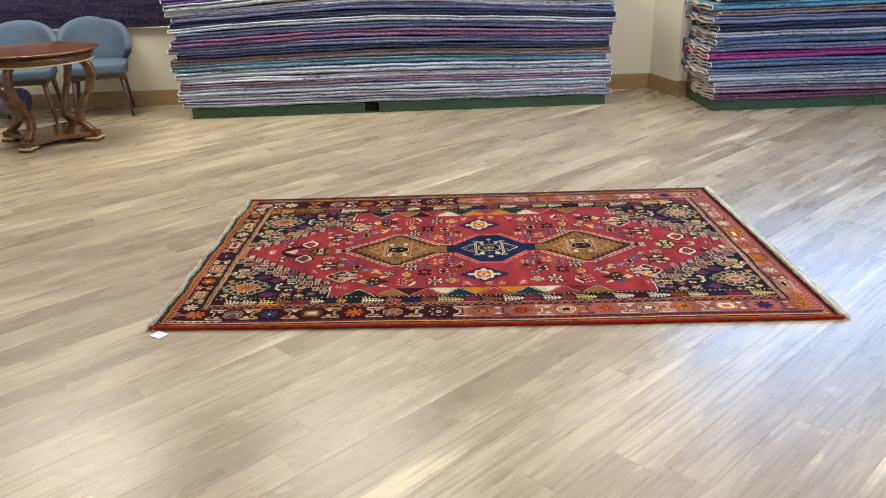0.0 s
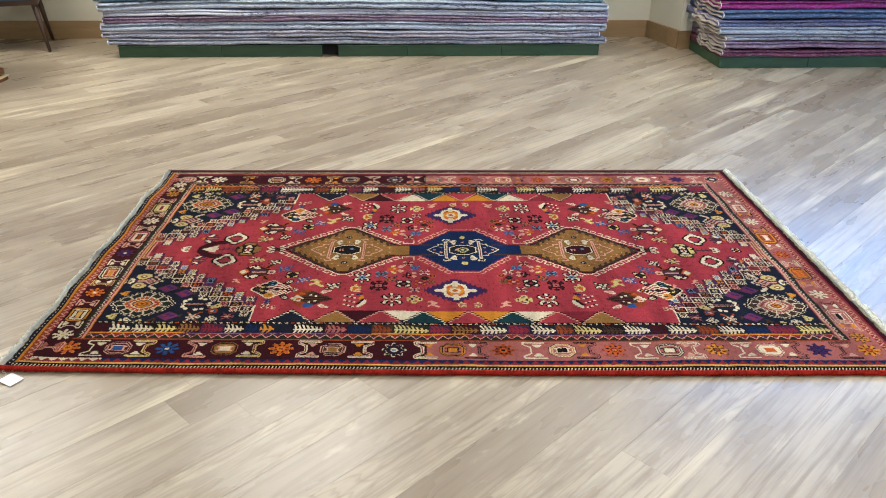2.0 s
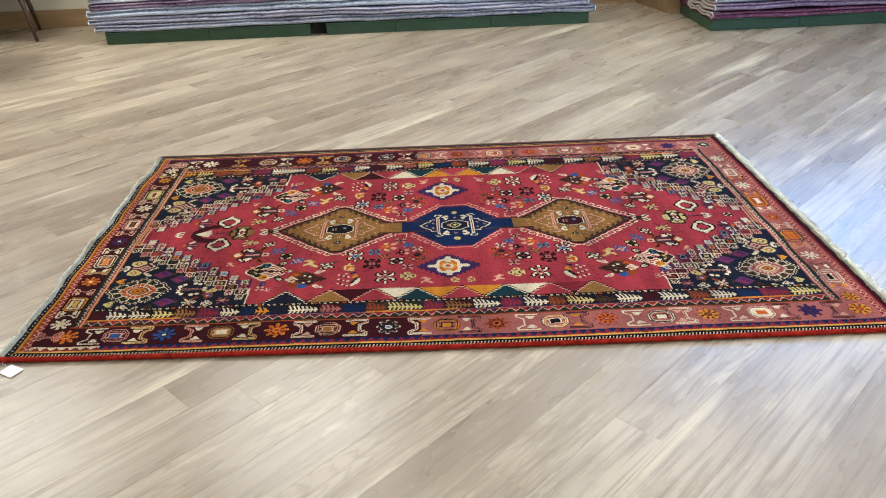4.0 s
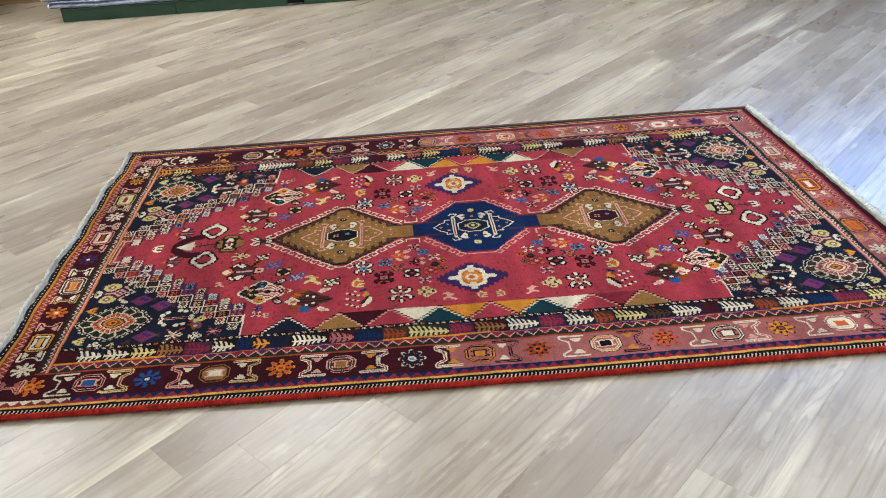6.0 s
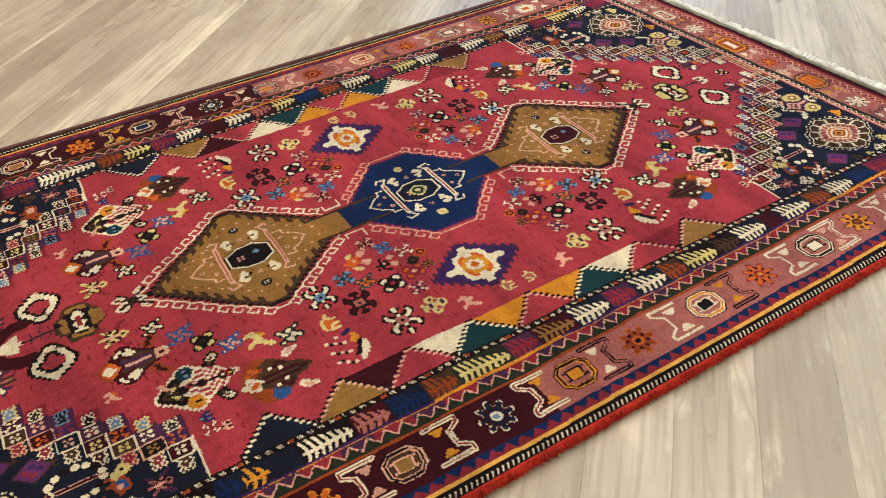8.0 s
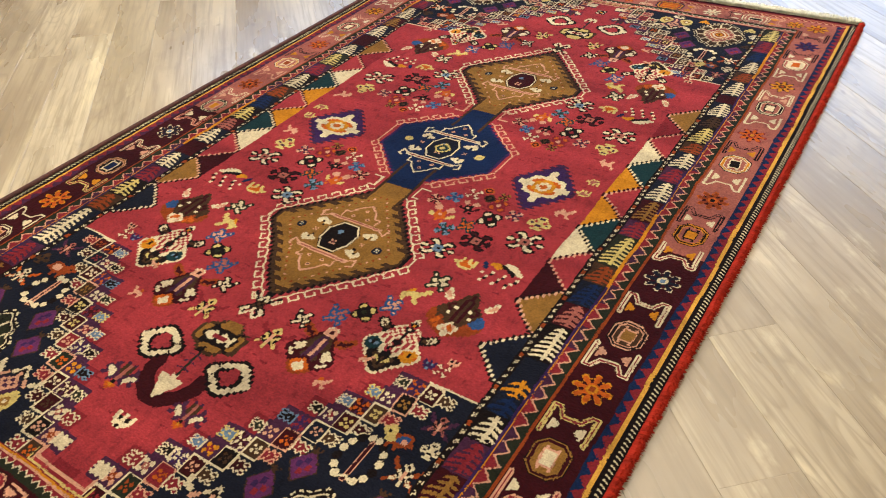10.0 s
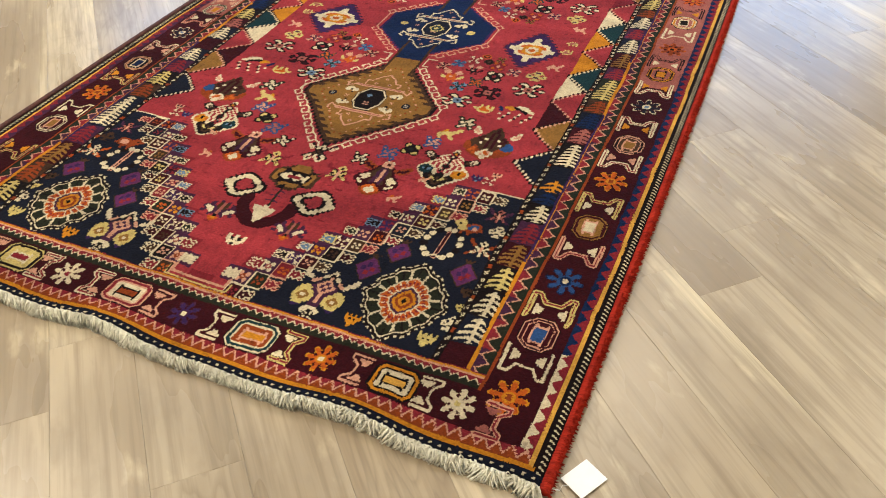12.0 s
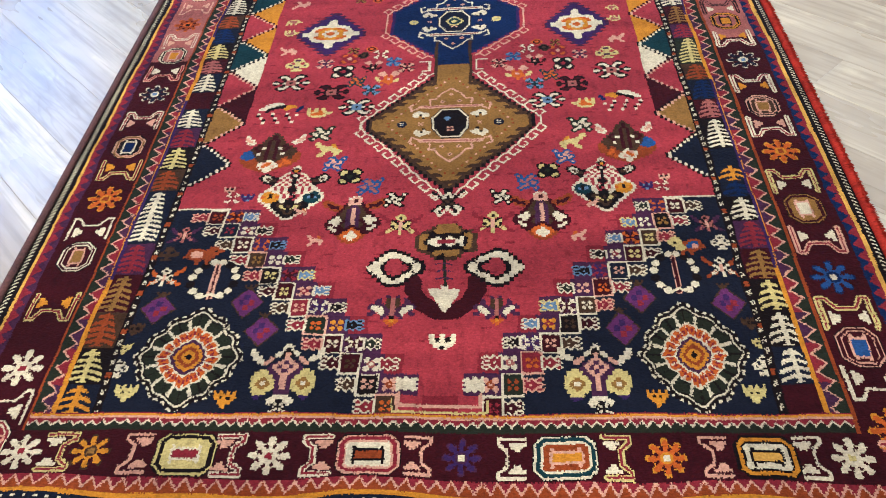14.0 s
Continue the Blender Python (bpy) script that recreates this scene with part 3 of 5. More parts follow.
DAISY = [".wk.kw.", "wwk.kww", "kkwkwkk", "..kkk..", "kkwkwkk", "wwk.kww", ".wk.kw."]
ROSE = ["..ww..", ".wkkw.", "wkwwkw", "wkwwkw", ".wkkw.", "..ww.."]
POSY = [".kk..kk.", "kwwkkwwk", "kwkkkkwk", ".kkyykk.", ".kkyykk.", "kwkkkkwk", "kwwkkwwk", ".kk..kk."]
SPRIG = ["..w...w.", ".www.www", "..wk.kw.", "y..kkk..", "yy.kwk.y", ".ykkkkyy", "...kk...", "..k.k..."]
TULIP = ["w.w.w..", "wkwkw..", "wwkkkww", "wkkkkw.", ".wwww.."]
BOXES = ["..kk...kk", ".kwwk.kwk", "..kwkkkk.", ".kkwwkwk.", "kwwkkwwk.", ".kwkwkk..", ".kkkwwk..", "kwk.kkwk.", ".k....k.."]
GOAT = ["w......", "ww..k..", ".wwwwk.", "..wwwww", "..w..ww", ".ww..w."]
BIRD = ["...wwww......", "..wwwwkkyy...", ".wwwkkkyyyy.b", "wwkkk..yy..bb", "..k........b.", "w...w...w....", "k...k...k..w.", ".w...w...w...", "..k..k...k...", "..w...w...w.."]
PALM = [".......k.......", "w.....kmk.....w", "pw...kkmkk...wp", "wpw..kmdmk..wpw", ".ww.kkmdmkk.ww.", "...kmkmdmkmk...", "..kmkwmdmwkmk..", ".ffkmkmdmkmkdd.", "fffkwkmdmkwkddu", "ffffkkmdmkkdduu", "uffukdmdmdkuduu", "uuuuukkwkkuouuu", ".uuuuwpowuuoou.", "..uuuwowpwouu..", "....uuwwwuu....", "......uwu......"]
VASE = ["..........w..........", ".........wkw.........", ".........kyk.........", ".kk.....w.k.w.....kk.", "kwwk...w.kwk.w...kwwk", "kwdwkkw.w.k.w.wkkwdwk", ".kwddk.w.wkw.w.kddwk.", "..kkk.w.w.k.w.w.kkk..", "....kw.w.wkw.w.wk....", "....w.w.w.k.w.w.w....", "...ww.w.wkkkw.w.ww...", "..wyyww.w.k.w.wwttw..", ".wyykyyw.wkw.wttkttw.", ".woykyow.w.k.wtlkltw.", ".wyyyyyww.k.wwtttttw.", "..wyyykkwkkkwkktttw..", "...wwkkddkkkddkkww...", "....wkkdgkdkgdkkw....", ".....wkkdgkgdkkw.....", "......wkkdkdkkw......", ".......wkkdkkw.......", "........wkkkw........", ".........www........."]
URN = ["......wpw......", "uu....pkp....uu", "ukuu.kpppk.uuku", ".ukkukdvdkukku.", "..uukdvpvdkuu..", "....kdvpvdk....", "...kddvpvddk...", "..kwwdvpvdwwk..", ".kwwwkvpvkwwwk.", ".kkwkdvpvdkwkk.", ".kwkkdvkvdkkwk.", "..kwkkkokkkwk..", "...kkoowookk...", "....uowwwou....", ".....uowou.....", "......uuu......"]
RING = ["....kkk......", "...kwwwkk....", "..kwwwwwwk...", ".kwwk..kwwkk.", "kwwk....kkwwk", "wwwk.....kwwk", "kwwk....kkwwk", ".kwwk..kwwkk.", "..kwwkkwwk...", "...kwwwwk....", "....kkkk....."]
KIN = ["....dccccd....", "...dccccccd...", ".ddkccccccdkdd", "dcckkkkkkkkccd", "dcckwwkwwkwkcd", "dckwwxxxxwwkcd", "dcckwwkwwkwkcd", "dcckkkkkkkkccd", ".ddkccccccdkdd", "...dcckcccd...", "....dkkddd...."]
THISTLE = ["....v.v....", "..v.dld.v..", ".vv.dld.vv.", "vwwvdldvwwv", ".vwwvlvwwv.", "vv.wvlvw.vv", "...v.k.v...", "....oyo....", ".....o....."]
HAND = [".ww.ww.ww", "wxxwxxwxw", ".wwxxxxxw", "wxxxxwxxw", ".wwxxxxxw", "wxxwxxwxw", ".ww.ww.ww"]
CROSSB = ["......ww......", "......ww......", "..iii.ww.iii..", ".iiwwwwwwwwii.", ".iwwooyyoowwi.", "iiwoyywwyyowii", "wwwwywoowywwww", "wwwwywoowywwww", "iiwoyywwyyowii", ".iwwooyyoowwi.", ".iiwwwwwwwwii.", "..iii.ww.iii..", "......ww......", "......ww......"]
MOTH = [".......w.......", "w.....wkw.....w", "ww...wkpkw...ww", ".ww.p..p..p.ww.", "..wp.vpvpv.p...", "....vpvpvpv....", "..ggvvpvpvvgg..", ".ggggvvpvvgggg.", ".ggcggvpvggcgg.", ".gcwcgvpvgcwcg.", ".ggcggvpvggcgg.", "..ggg.vvv.ggg..", "..ii..www..ii..", ".....wwkww.....", "......www......"]
TINY = ["w.w.w", "wkwkw", "wwwww", ".wkw."]

KNOTS = ["ww.ww", "wwkww", ".kwk.", "wwkww", "ww.ww"]
WREN = ["..ww........", ".wwww..uuuu.", "wwkwwuufffu.", ".wwwwuffpfu.", "..wwwwffppuu", "...wwuuuuu..", "....u..u....", "....u..u...."]
SPADE = ["...ww...", "..wkkw..", "..wwww..", "ww.ww.ww", "wkwwwwkw", "wwwkkwww", "...ww...", "..wwww.."]
MOTHLET = ["u....w....u", "uu..wkw..uu", ".uuk.w.kuu.", "..uwkpkwu..", "...kwpwk...", "..uwkpkwu..", ".uwu.w.uwu.", "uu...w...uu"]
TUFT = ["w.w.w.w", "wwwwwww", "wwkwkww", ".wwwww.", "..www..", "...w..."]
CLUSTER = ["..kk...kk..", ".kwwk.kwwk.", "..kkwkwkk..", "kk.klllk.kk", "wwkwlklwkww", "kk.klllk.kk", "..kkwkwkk..", ".kwwk.kwwk.", "..kk...kk.."]


def octagon(p, q, hp, hq, cut, layers):
    """Nested octagons, each a step further in: (inset, colour)."""
    s = window(p - hp, p + hp, q - hq, q + hq)
    x, y = abs(PP[s] - p), abs(QQ[s] - q)
    for inset, c in layers:
        ART[s][(x < hp - inset) & (y < hq - inset) & (x + y < hp + hq - cut - 1.3 * inset)] = DYE_ORDER.index(c)


def flower(p, q, r, fill, rim, core, squash=1.0):
    """Eight blunt petals with a pale rim and a square heart."""
    s = window(p - r, p + r, q - r, q + r)
    x, y = PP[s] - p, (QQ[s] - q) * squash
    rho, th = np.hypot(x, y), np.arctan2(y, x)
    petal = r * (0.82 + 0.18 * np.sign(np.cos(8 * th)) * abs(np.cos(8 * th)) ** 0.5)
    ART[s][rho < petal] = DYE_ORDER.index(rim)
    ART[s][rho < petal - 0.0040] = DYE_ORDER.index(fill)
    ART[s][(rho < 0.62 * r) & (rho > 0.40 * r) & (abs(np.sin(4 * th)) > 0.80)] = DYE_ORDER.index("m" if fill != "m" else "x")
    ART[s][rho < 0.30 * r] = DYE_ORDER.index(rim)
    ART[s][(abs(x) < 0.16 * r) & (abs(y) < 0.16 * r)] = DYE_ORDER.index(core)


def rosette(p, q, a, b, petal, glow, pale):
    """The large guls of the corners: dotted outline, dark petals, a glowing heart."""
    s = window(p - a, p + a, q - b, q + b)
    x, y = (PP[s] - p), (QQ[s] - q)
    rho = ((abs(x) / a) ** 1.45 + (abs(y) / b) ** 1.45) ** (1 / 1.45) * (1 - 0.035 * np.cos(12 * np.arctan2(y, x)))
    th = np.arctan2(y / b, x / a)
    dash = np.mod(th * 19 / math.pi, 1) < 0.55

    def paint(m, c):
        ART[s][m] = DYE_ORDER.index(c)

    paint(rho < 1.0, "k")
    paint((rho < 1.0) & (rho > 0.955) & dash, "w")
    paint((rho < 0.895) & (rho > 0.86), "w")
    paint(rho < 0.83, petal)
    paint((rho < 0.83) & (rho > 0.60) & (abs(np.sin(6 * th)) > 0.962), "w")
    paint((rho < 0.83) & (rho > 0.60) & (abs(np.sin(6 * th)) < 0.22) & dash, "k")
    paint(rho < 0.60, pale)
    paint(rho < 0.565, glow)
    paint((rho < 0.565) & (rho > 0.36) & (np.mod(th * 10 / math.pi, 1) < 0.22), pale)
    paint((rho < 0.50) & (rho > 0.42) & dash, "x")
    paint(rho < 0.37, pale)
    paint(rho < 0.33, "v" if glow == "o" else "o")
    paint(rho < 0.27, "y" if glow == "o" else "w")
    paint(rho < 0.20, "u")
    paint(rho < 0.13, "y")
    paint(rho < 0.06, "k")


# field and spandrels
ink((abs(PP) < 1.2) & (abs(QQ) < 0.57), "r")
for k in range(900):
    a, b, w = rng.uniform(-1.1, 1.1), rng.uniform(-0.5, 0.5), rng.uniform(0.005, 0.02)
    rect(a, a + KNOT, b, b + w, "x")
STEPS, RISE, RUN = 12, 0.0415, 0.0347
for side in (-1, 1):
    for end in (-1, 1):
        first_p = 0.728 if end < 0 else 0.742
        ud = end > 0
        for k in range(STEPS):
            # one stair: everything outside the white-framed square is navy, two squares inside it violet
            p, q = end * (first_p + RISE * k), 0.469 - RUN * k
            lo, hi = sorted((p - end * RISE / 2, end * 1.205 if k == STEPS - 1 else p + end * RISE / 2))
            for q0, q1, c in ((q - 0.084, q - 0.016, "v" if k < STEPS - 1 else "r"), (q - 0.016, 0.57, "n")):
                a, b = sorted((side * max(q0, 0.0), side * q1))
                rect(lo, hi, a, b, c)
            if k % 2:
                a, b = sorted((side * max(q - 0.092, 0.0), side * (q - 0.060)))
                rect(lo, hi, a, b, "x")
        for k in range(STEPS):
            p, q = end * (first_p + RISE * k), side * (0.469 - RUN * k)
            hp, hq = 0.0212, 0.0180
            ground = "mkdmnmdkmxem"[(k + (3 if side > 0 else 0)) % 12]
            rect(p - hp, p + hp, q - hq, q + hq, "w" if (k + side) % 4 else "p")
            rect(p - hp + 0.0034, p + hp - 0.0034, q - hq + 0.0034, q + hq - 0.0034, ground)
            stamp(KNOTS, p, q, 0.0040, "w%sk%s" % ("ugpcwxpogdwo"[(k * 5 + end + side) % 12], ground))
            stamp(HAND, p, q + side * 0.0350, 0.0042, ("", "wp", "xm", "xd")[(k + side) % 4], lr=side < 0, ud=ud)
            if abs(q) > 0.10:
                if k > STEPS - 4:
                    stamp(KNOTS, p, q - side * 0.0375, 0.0054, "w%sk%s" % ("wpd"[k % 3], "us"[k % 2]))
                    stamp(HAND, p, q - side * 0.068, 0.0042, "xw" if k == STEPS - 2 else "", lr=side > 0, ud=ud)
                else:
                    stamp(KNOTS if k % 2 else DAISY, p, q - side * 0.0370, 0.0048, "w%sk%s" % ("wowxpwywpwxo"[(k + end) % 12], "vmxi"[(k + side) % 4]))
                    stamp(HAND, p, q - side * 0.0690, 0.0038, ("xl", "xk", "wlxk", "xe", "wgxl")[(k + side + end) % 5], lr=side > 0, ud=ud)
        # the line that closes the spandrel: along its outer shoulder and across its foot
        line([(end * (first_p - 0.024), side * 0.565), (end * (first_p - 0.024), side * 0.450)], 0.0055, "w")
        line([(end * 1.160, side * 0.066), (end * 1.183, side * 0.066), (end * 1.183, 0)], 0.0058, "p")
        line([(end * 1.172, side * 0.077), (end * 1.195, side * 0.077), (end * 1.195, 0)], 0.0034, "g")
        rosette(end * 1.085, side * 0.437, 0.110, 0.093, "e" if end < 0 else "d", "o" if end < 0 else "s", "w")
        for dp, dq in ((0.962, 0.362), (1.028, 0.322), (0.976, 0.520)):
            for grow, c in ((0.038, "d"), (0.0345, "j")):
                rhomb(end * dp, side * dq, grow, grow * 0.86, c)
            stamp(["d.d.d", ".ddd.", "..d.."], end * (dp - 0.036), side * dq, 0.0048, ud=ud)
            for a, b in ((0.012, 0.0), (-0.012, 0.0), (0.0, 0.010), (0.0, -0.010)):
                rect(end * dp + a - 0.005, end * dp + a + 0.005, side * dq + b - 0.004, side * dq + b + 0.004, "xix"[int(a > 0) + int(b > 0)])
        stamp(MOTH, end * 1.126, side * 0.266, 0.0086, ud=ud, lr=side < 0)
        # a wreath of pale and dark beads round a stem, with a bird above it
        for k in range(14):
            a = math.pi * (0.16 + 1.68 * k / 13)
            for r, c in ((0.0092, "k"), (0.0078, "wwkwwkwwkwwkww"[k])):
                disc(end * 0.904 - end * 0.046 * -math.cos(a), side * 0.437 + 0.041 * math.sin(a), r, c)
        line([(end * 0.948, side * 0.437), (end * 0.868, side * 0.437)], 0.0115, "p")
        line([(end * 0.950, side * 0.437), (end * 0.868, side * 0.437)], 0.0058, "m")
        line([(end * 0.950, side * 0.437 - 0.018), (end * 0.941, side * 0.437), (end * 0.950, side * 0.437 + 0.018)], 0.0050, "w")
        stamp(WREN, end * 0.838, side * 0.470, 0.0064, "wufp" if side > 0 else "wg", lr=side > 0, ud=ud)
        stamp(SPADE, end * 0.829, side * 0.540, 0.0050, "" if side < 0 else "wdkd", ud=ud)
        stamp(MOTHLET, end * 0.893, side * 0.530, 0.0062, "" if side < 0 else "uo", ud=ud)
        stamp(MOTHLET, end * 0.777, side * 0.522, 0.0054, "wsuv", ud=ud)
        stamp(TUFT, end * 1.172, side * 0.360, 0.0054, "wy", ud=ud)
        stamp(TUFT, end * 1.160, side * 0.527, 0.0056, "wg", ud=ud)
        stamp(SPADE, end * 1.108, side * 0.552, 0.0048, "", ud=ud)
        stamp(TUFT, end * 1.066, side * 0.553, 0.0036, "wg", ud=ud)
        stamp(TUFT, end * 1.024, side * 0.548, 0.0048, "wd", ud=ud)
        stamp(DAISY, end * 1.188, side * 0.268, 0.0042)
stamp(TINY, -1.056, 0.0, 0.0090, "")
stamp(POSY, 1.105, 0.0, 0.0050)


# medallions
def medallion(pc, reach, wide, flat, ground, rim, tooth, hook, necks):
    """A stepped lozenge with a saw edge inside and a running hook all round it."""
    x = abs(PP - pc)
    stair = np.floor(x / 0.0126) * 0.0126
    for grow, c in ((0.015, tooth), (0.007, rim), (0.0, ground)):
        r, w = reach + grow * 1.15, wide + grow
        ink((x < r) & (abs(QQ) < np.minimum(w, w * (r - stair) / (r - flat))), c)
    saw = (x < reach) & (abs(QQ) < np.minimum(wide, wide * (reach - stair) / (reach - flat)))
    saw &= (abs(QQ) > wide * (reach - x) / (reach - flat) - 0.017 * (np.mod(x, 0.0252) < 0.0126)) & (x > flat)
    ink(saw, rim)
    n = max(5, int(math.hypot(reach - flat, wide) / 0.0300))
    for sp in (-1, 1):
        for sq in (-1, 1):
            a, b = Vector((pc + sp * flat, sq * (wide + 0.027))), Vector((pc + sp * (reach + 0.038), sq * 0.006))
            along = (b - a) / n
            t = along.normalized()
            out = Vector((t.y, -t.x))
            if out.y * sq < 0:
                out = -out
            for k in range(n):
                if sp in necks and k > n - 3:
                    continue
                o = a + along * k
                line([o - out * 0.004, o + along * 0.62, o + along * 0.62 + out * 0.017, o + along * 0.05 + out * 0.017, o + along * 0.05 + out * 0.008], 0.0046, hook)
                line([o + along * 0.62, o + along - out * 0.004], 0.0046, hook)
    for sq in (-1, 1):
        line([(pc - flat, sq * (wide + 0.027)), (pc + flat, sq * (wide + 0.027))], 0.0050, hook)


NEAR_MED, FAR_MED = -0.430, 0.480
medallion(NEAR_MED, 0.222, 0.180, 0.016, "c", "d", "k", "w", (1,))
medallion(FAR_MED, 0.222, 0.180, 0.016, "c", "d", "k", "w", (-1,))
medallion(MID - 0.006, 0.190, 0.158, 0.050, "b", "b", "i", "p", (-1, 1))
for s, outer in ((-1, NEAR_MED), (1, FAR_MED)):
    a, b = sorted((MID + s * 0.130, MID + s * 0.300))
    rect(a, b, -0.046, 0.046, "d")
    rect(a, b, -0.038, 0.038, "c")
    a, b = sorted((MID + s * 0.110, MID + s * 0.218))
    rect(a, b, -0.046, 0.046, "d")
    rect(a, b, -0.038, 0.038, "b")
    for sq in (-1, 1):
        line([(MID + s * 0.200, sq * 0.085), (MID + s * 0.200, sq * 0.058), (MID + s * 0.245, sq * 0.058), (MID + s * 0.245, sq * 0.074)], 0.0050, "w" if s < 0 else "p")
    # crossed tails at the outer tips
    tip = outer + s * 0.240
    stamp(["k...k...k", "wk.kwk.kw", ".wkwkwkw.", "..kdkdk..", "...kdk...", "..kdkdk..", ".kwkwkwk.", "kwk.w.kwk", ".wkw.wkw.", "..w...w.."], tip + s * 0.034, 0, 0.0080, ud=s > 0)


def crest(pc, ground, gem):
    """A gem between four birds, with a bar, curled hooks and a gable at either end."""
    s = window(pc - 0.07, pc + 0.07, -0.06, 0.06)
    x, y = abs(PP[s] - pc), abs(QQ[s])
    pale = "w" if ground == "b" else "p"
    for grow, c in ((0.0105, "k"), (0.0080, "w"), (0.0030, gem)):
        ART[s][(x < 0.046 + grow) & (y < 0.036 + grow * 0.8) & (x * 0.62 + y < 0.047 + grow)] = DYE_ORDER.index(c)
    stamp(["p.p", ".x.", "p.p"], pc - 0.022, 0.0, 0.0052)
    stamp([".l.", "lll", ".l."], pc + 0.016, 0.008, 0.0050)
    for a in (-1, 1):
        line([(pc + a * 0.066, -0.070), (pc + a * 0.066, 0.070)], 0.0115, pale)
        line([(pc + a * 0.066, -0.066), (pc + a * 0.066, 0.066)], 0.0050, "s" if ground == "c" else "x")
        line([(pc + a * 0.076, 0.048), (pc + a * 0.096, 0.050), (pc + a * 0.096, 0.036), (pc + a * 0.118, 0.022), (pc + a * 0.140, 0.0), (pc + a * 0.118, -0.022), (pc + a * 0.096, -0.036), (pc + a * 0.096, -0.050), (pc + a * 0.076, -0.048)], 0.0048, pale)
        stamp([".p.", "pkp", ".p."], pc + a * 0.114, 0.0, 0.0036)
        for b in (-1, 1):
            stamp([".p.", "pkp", ".p."], pc + a * 0.086, b * 0.020, 0.0040)
            line([(pc + a * 0.066, b * 0.066), (pc + a * 0.052, b * 0.090), (pc + a * 0.074, b * 0.094), (pc + a * 0.080, b * 0.082)], 0.0048, pale)
            stamp(["...ww.", ".wwwww", "wwwkww", ".ww.ww", "..k..."], pc + a * 0.034, b * 0.066, 0.0066, lr=b > 0, ud=a < 0)
    for b in (-1, 1):
        stamp(["p.p", ".p.", "p.p"], pc, b * 0.068, 0.0040)
        disc(pc, b * 0.112, 0.0125, "g" if ground == "b" else "n")
        stamp(["w.w", ".l.", "w.w"], pc, b * 0.112, 0.0036, "wgll" if ground == "b" else "")


crest(NEAR_MED, "c", "k")
crest(FAR_MED, "c", "m")
crest(MID - 0.006, "b", "n")
stamp(ROSE, MID - 0.006, 0, 0.0080, "wgkt")
for pc in (NEAR_MED, FAR_MED):
    for k in range(15):
        u = (k + 0.5) / 15
        for sp in (-1, 1):
            for sq in (-1, 1):
                disc(pc + sp * 0.185 * u, sq * 0.145 * (1 - u) + sq * 0.004, 0.0031, "p" if k % 2 else "u")

# the two violet-edged crosses beside the middle
for s in (-1, 1):
    q0 = s * 0.328
    x, y = abs(PP + 0.016), abs(QQ - q0)
    bars = np.mod(PP / 0.0165, 1) < 0.55
    ink((x / 1.22 + y < 0.092 + 0.010 * bars) & (x < 0.110) & (y < 0.090), "v")
    ink((x / 1.22 + y < 0.083 + 0.010 * bars) & (x < 0.100) & (y < 0.082), "i")
    stamp(CROSSB, -0.016, q0, 0.0104)

# flower over the heart, rings, small field motifs
for end, pc in ((-1, -0.942), (1, 1.020)):
    up = -end
    if end < 0:
        for sq in (-1, 1):
            line([(pc + 0.024, sq * 0.060), (pc + 0.004, sq * 0.060), (pc - 0.024, sq * 0.046), (pc - 0.046, sq * 0.016), (pc - 0.048, 0)], 0.034, "m")
        for k in range(11):
            rect(pc - 0.044 + k * 0.0045, pc - 0.044 + (k + 1) * 0.0045, -0.003 - k * 0.0026, 0.003 + k * 0.0026, "w")
        rect(pc + 0.004, pc + 0.014, -0.005, 0.005, "w")
    else:
        stamp(TINY, pc, 0, 0.0085, ud=True)
    line([(pc + up * 0.016, 0), (pc + up * 0.088, 0)], 0.0070, "e")
    for a in (0.030, 0.048, 0.066):
        line([(pc + up * a, -0.016), (pc + up * (a + 0.004), 0), (pc + up * a, 0.016)], 0.0030, "v")
    stamp(KIN, pc + up * 0.126, 0, 0.0088, "" if end < 0 else "cg", ud=end > 0)
    for sq in (-1, 1):
        stamp(RING, pc + up * (0.060 if end < 0 else 0.048), sq * 0.094, 0.0088, lr=sq < 0, ud=end > 0)
        stamp(THISTLE, pc - up * 0.044, sq * 0.095, 0.0078, "ls" if end < 0 else "lv", lr=sq < 0, ud=end > 0)
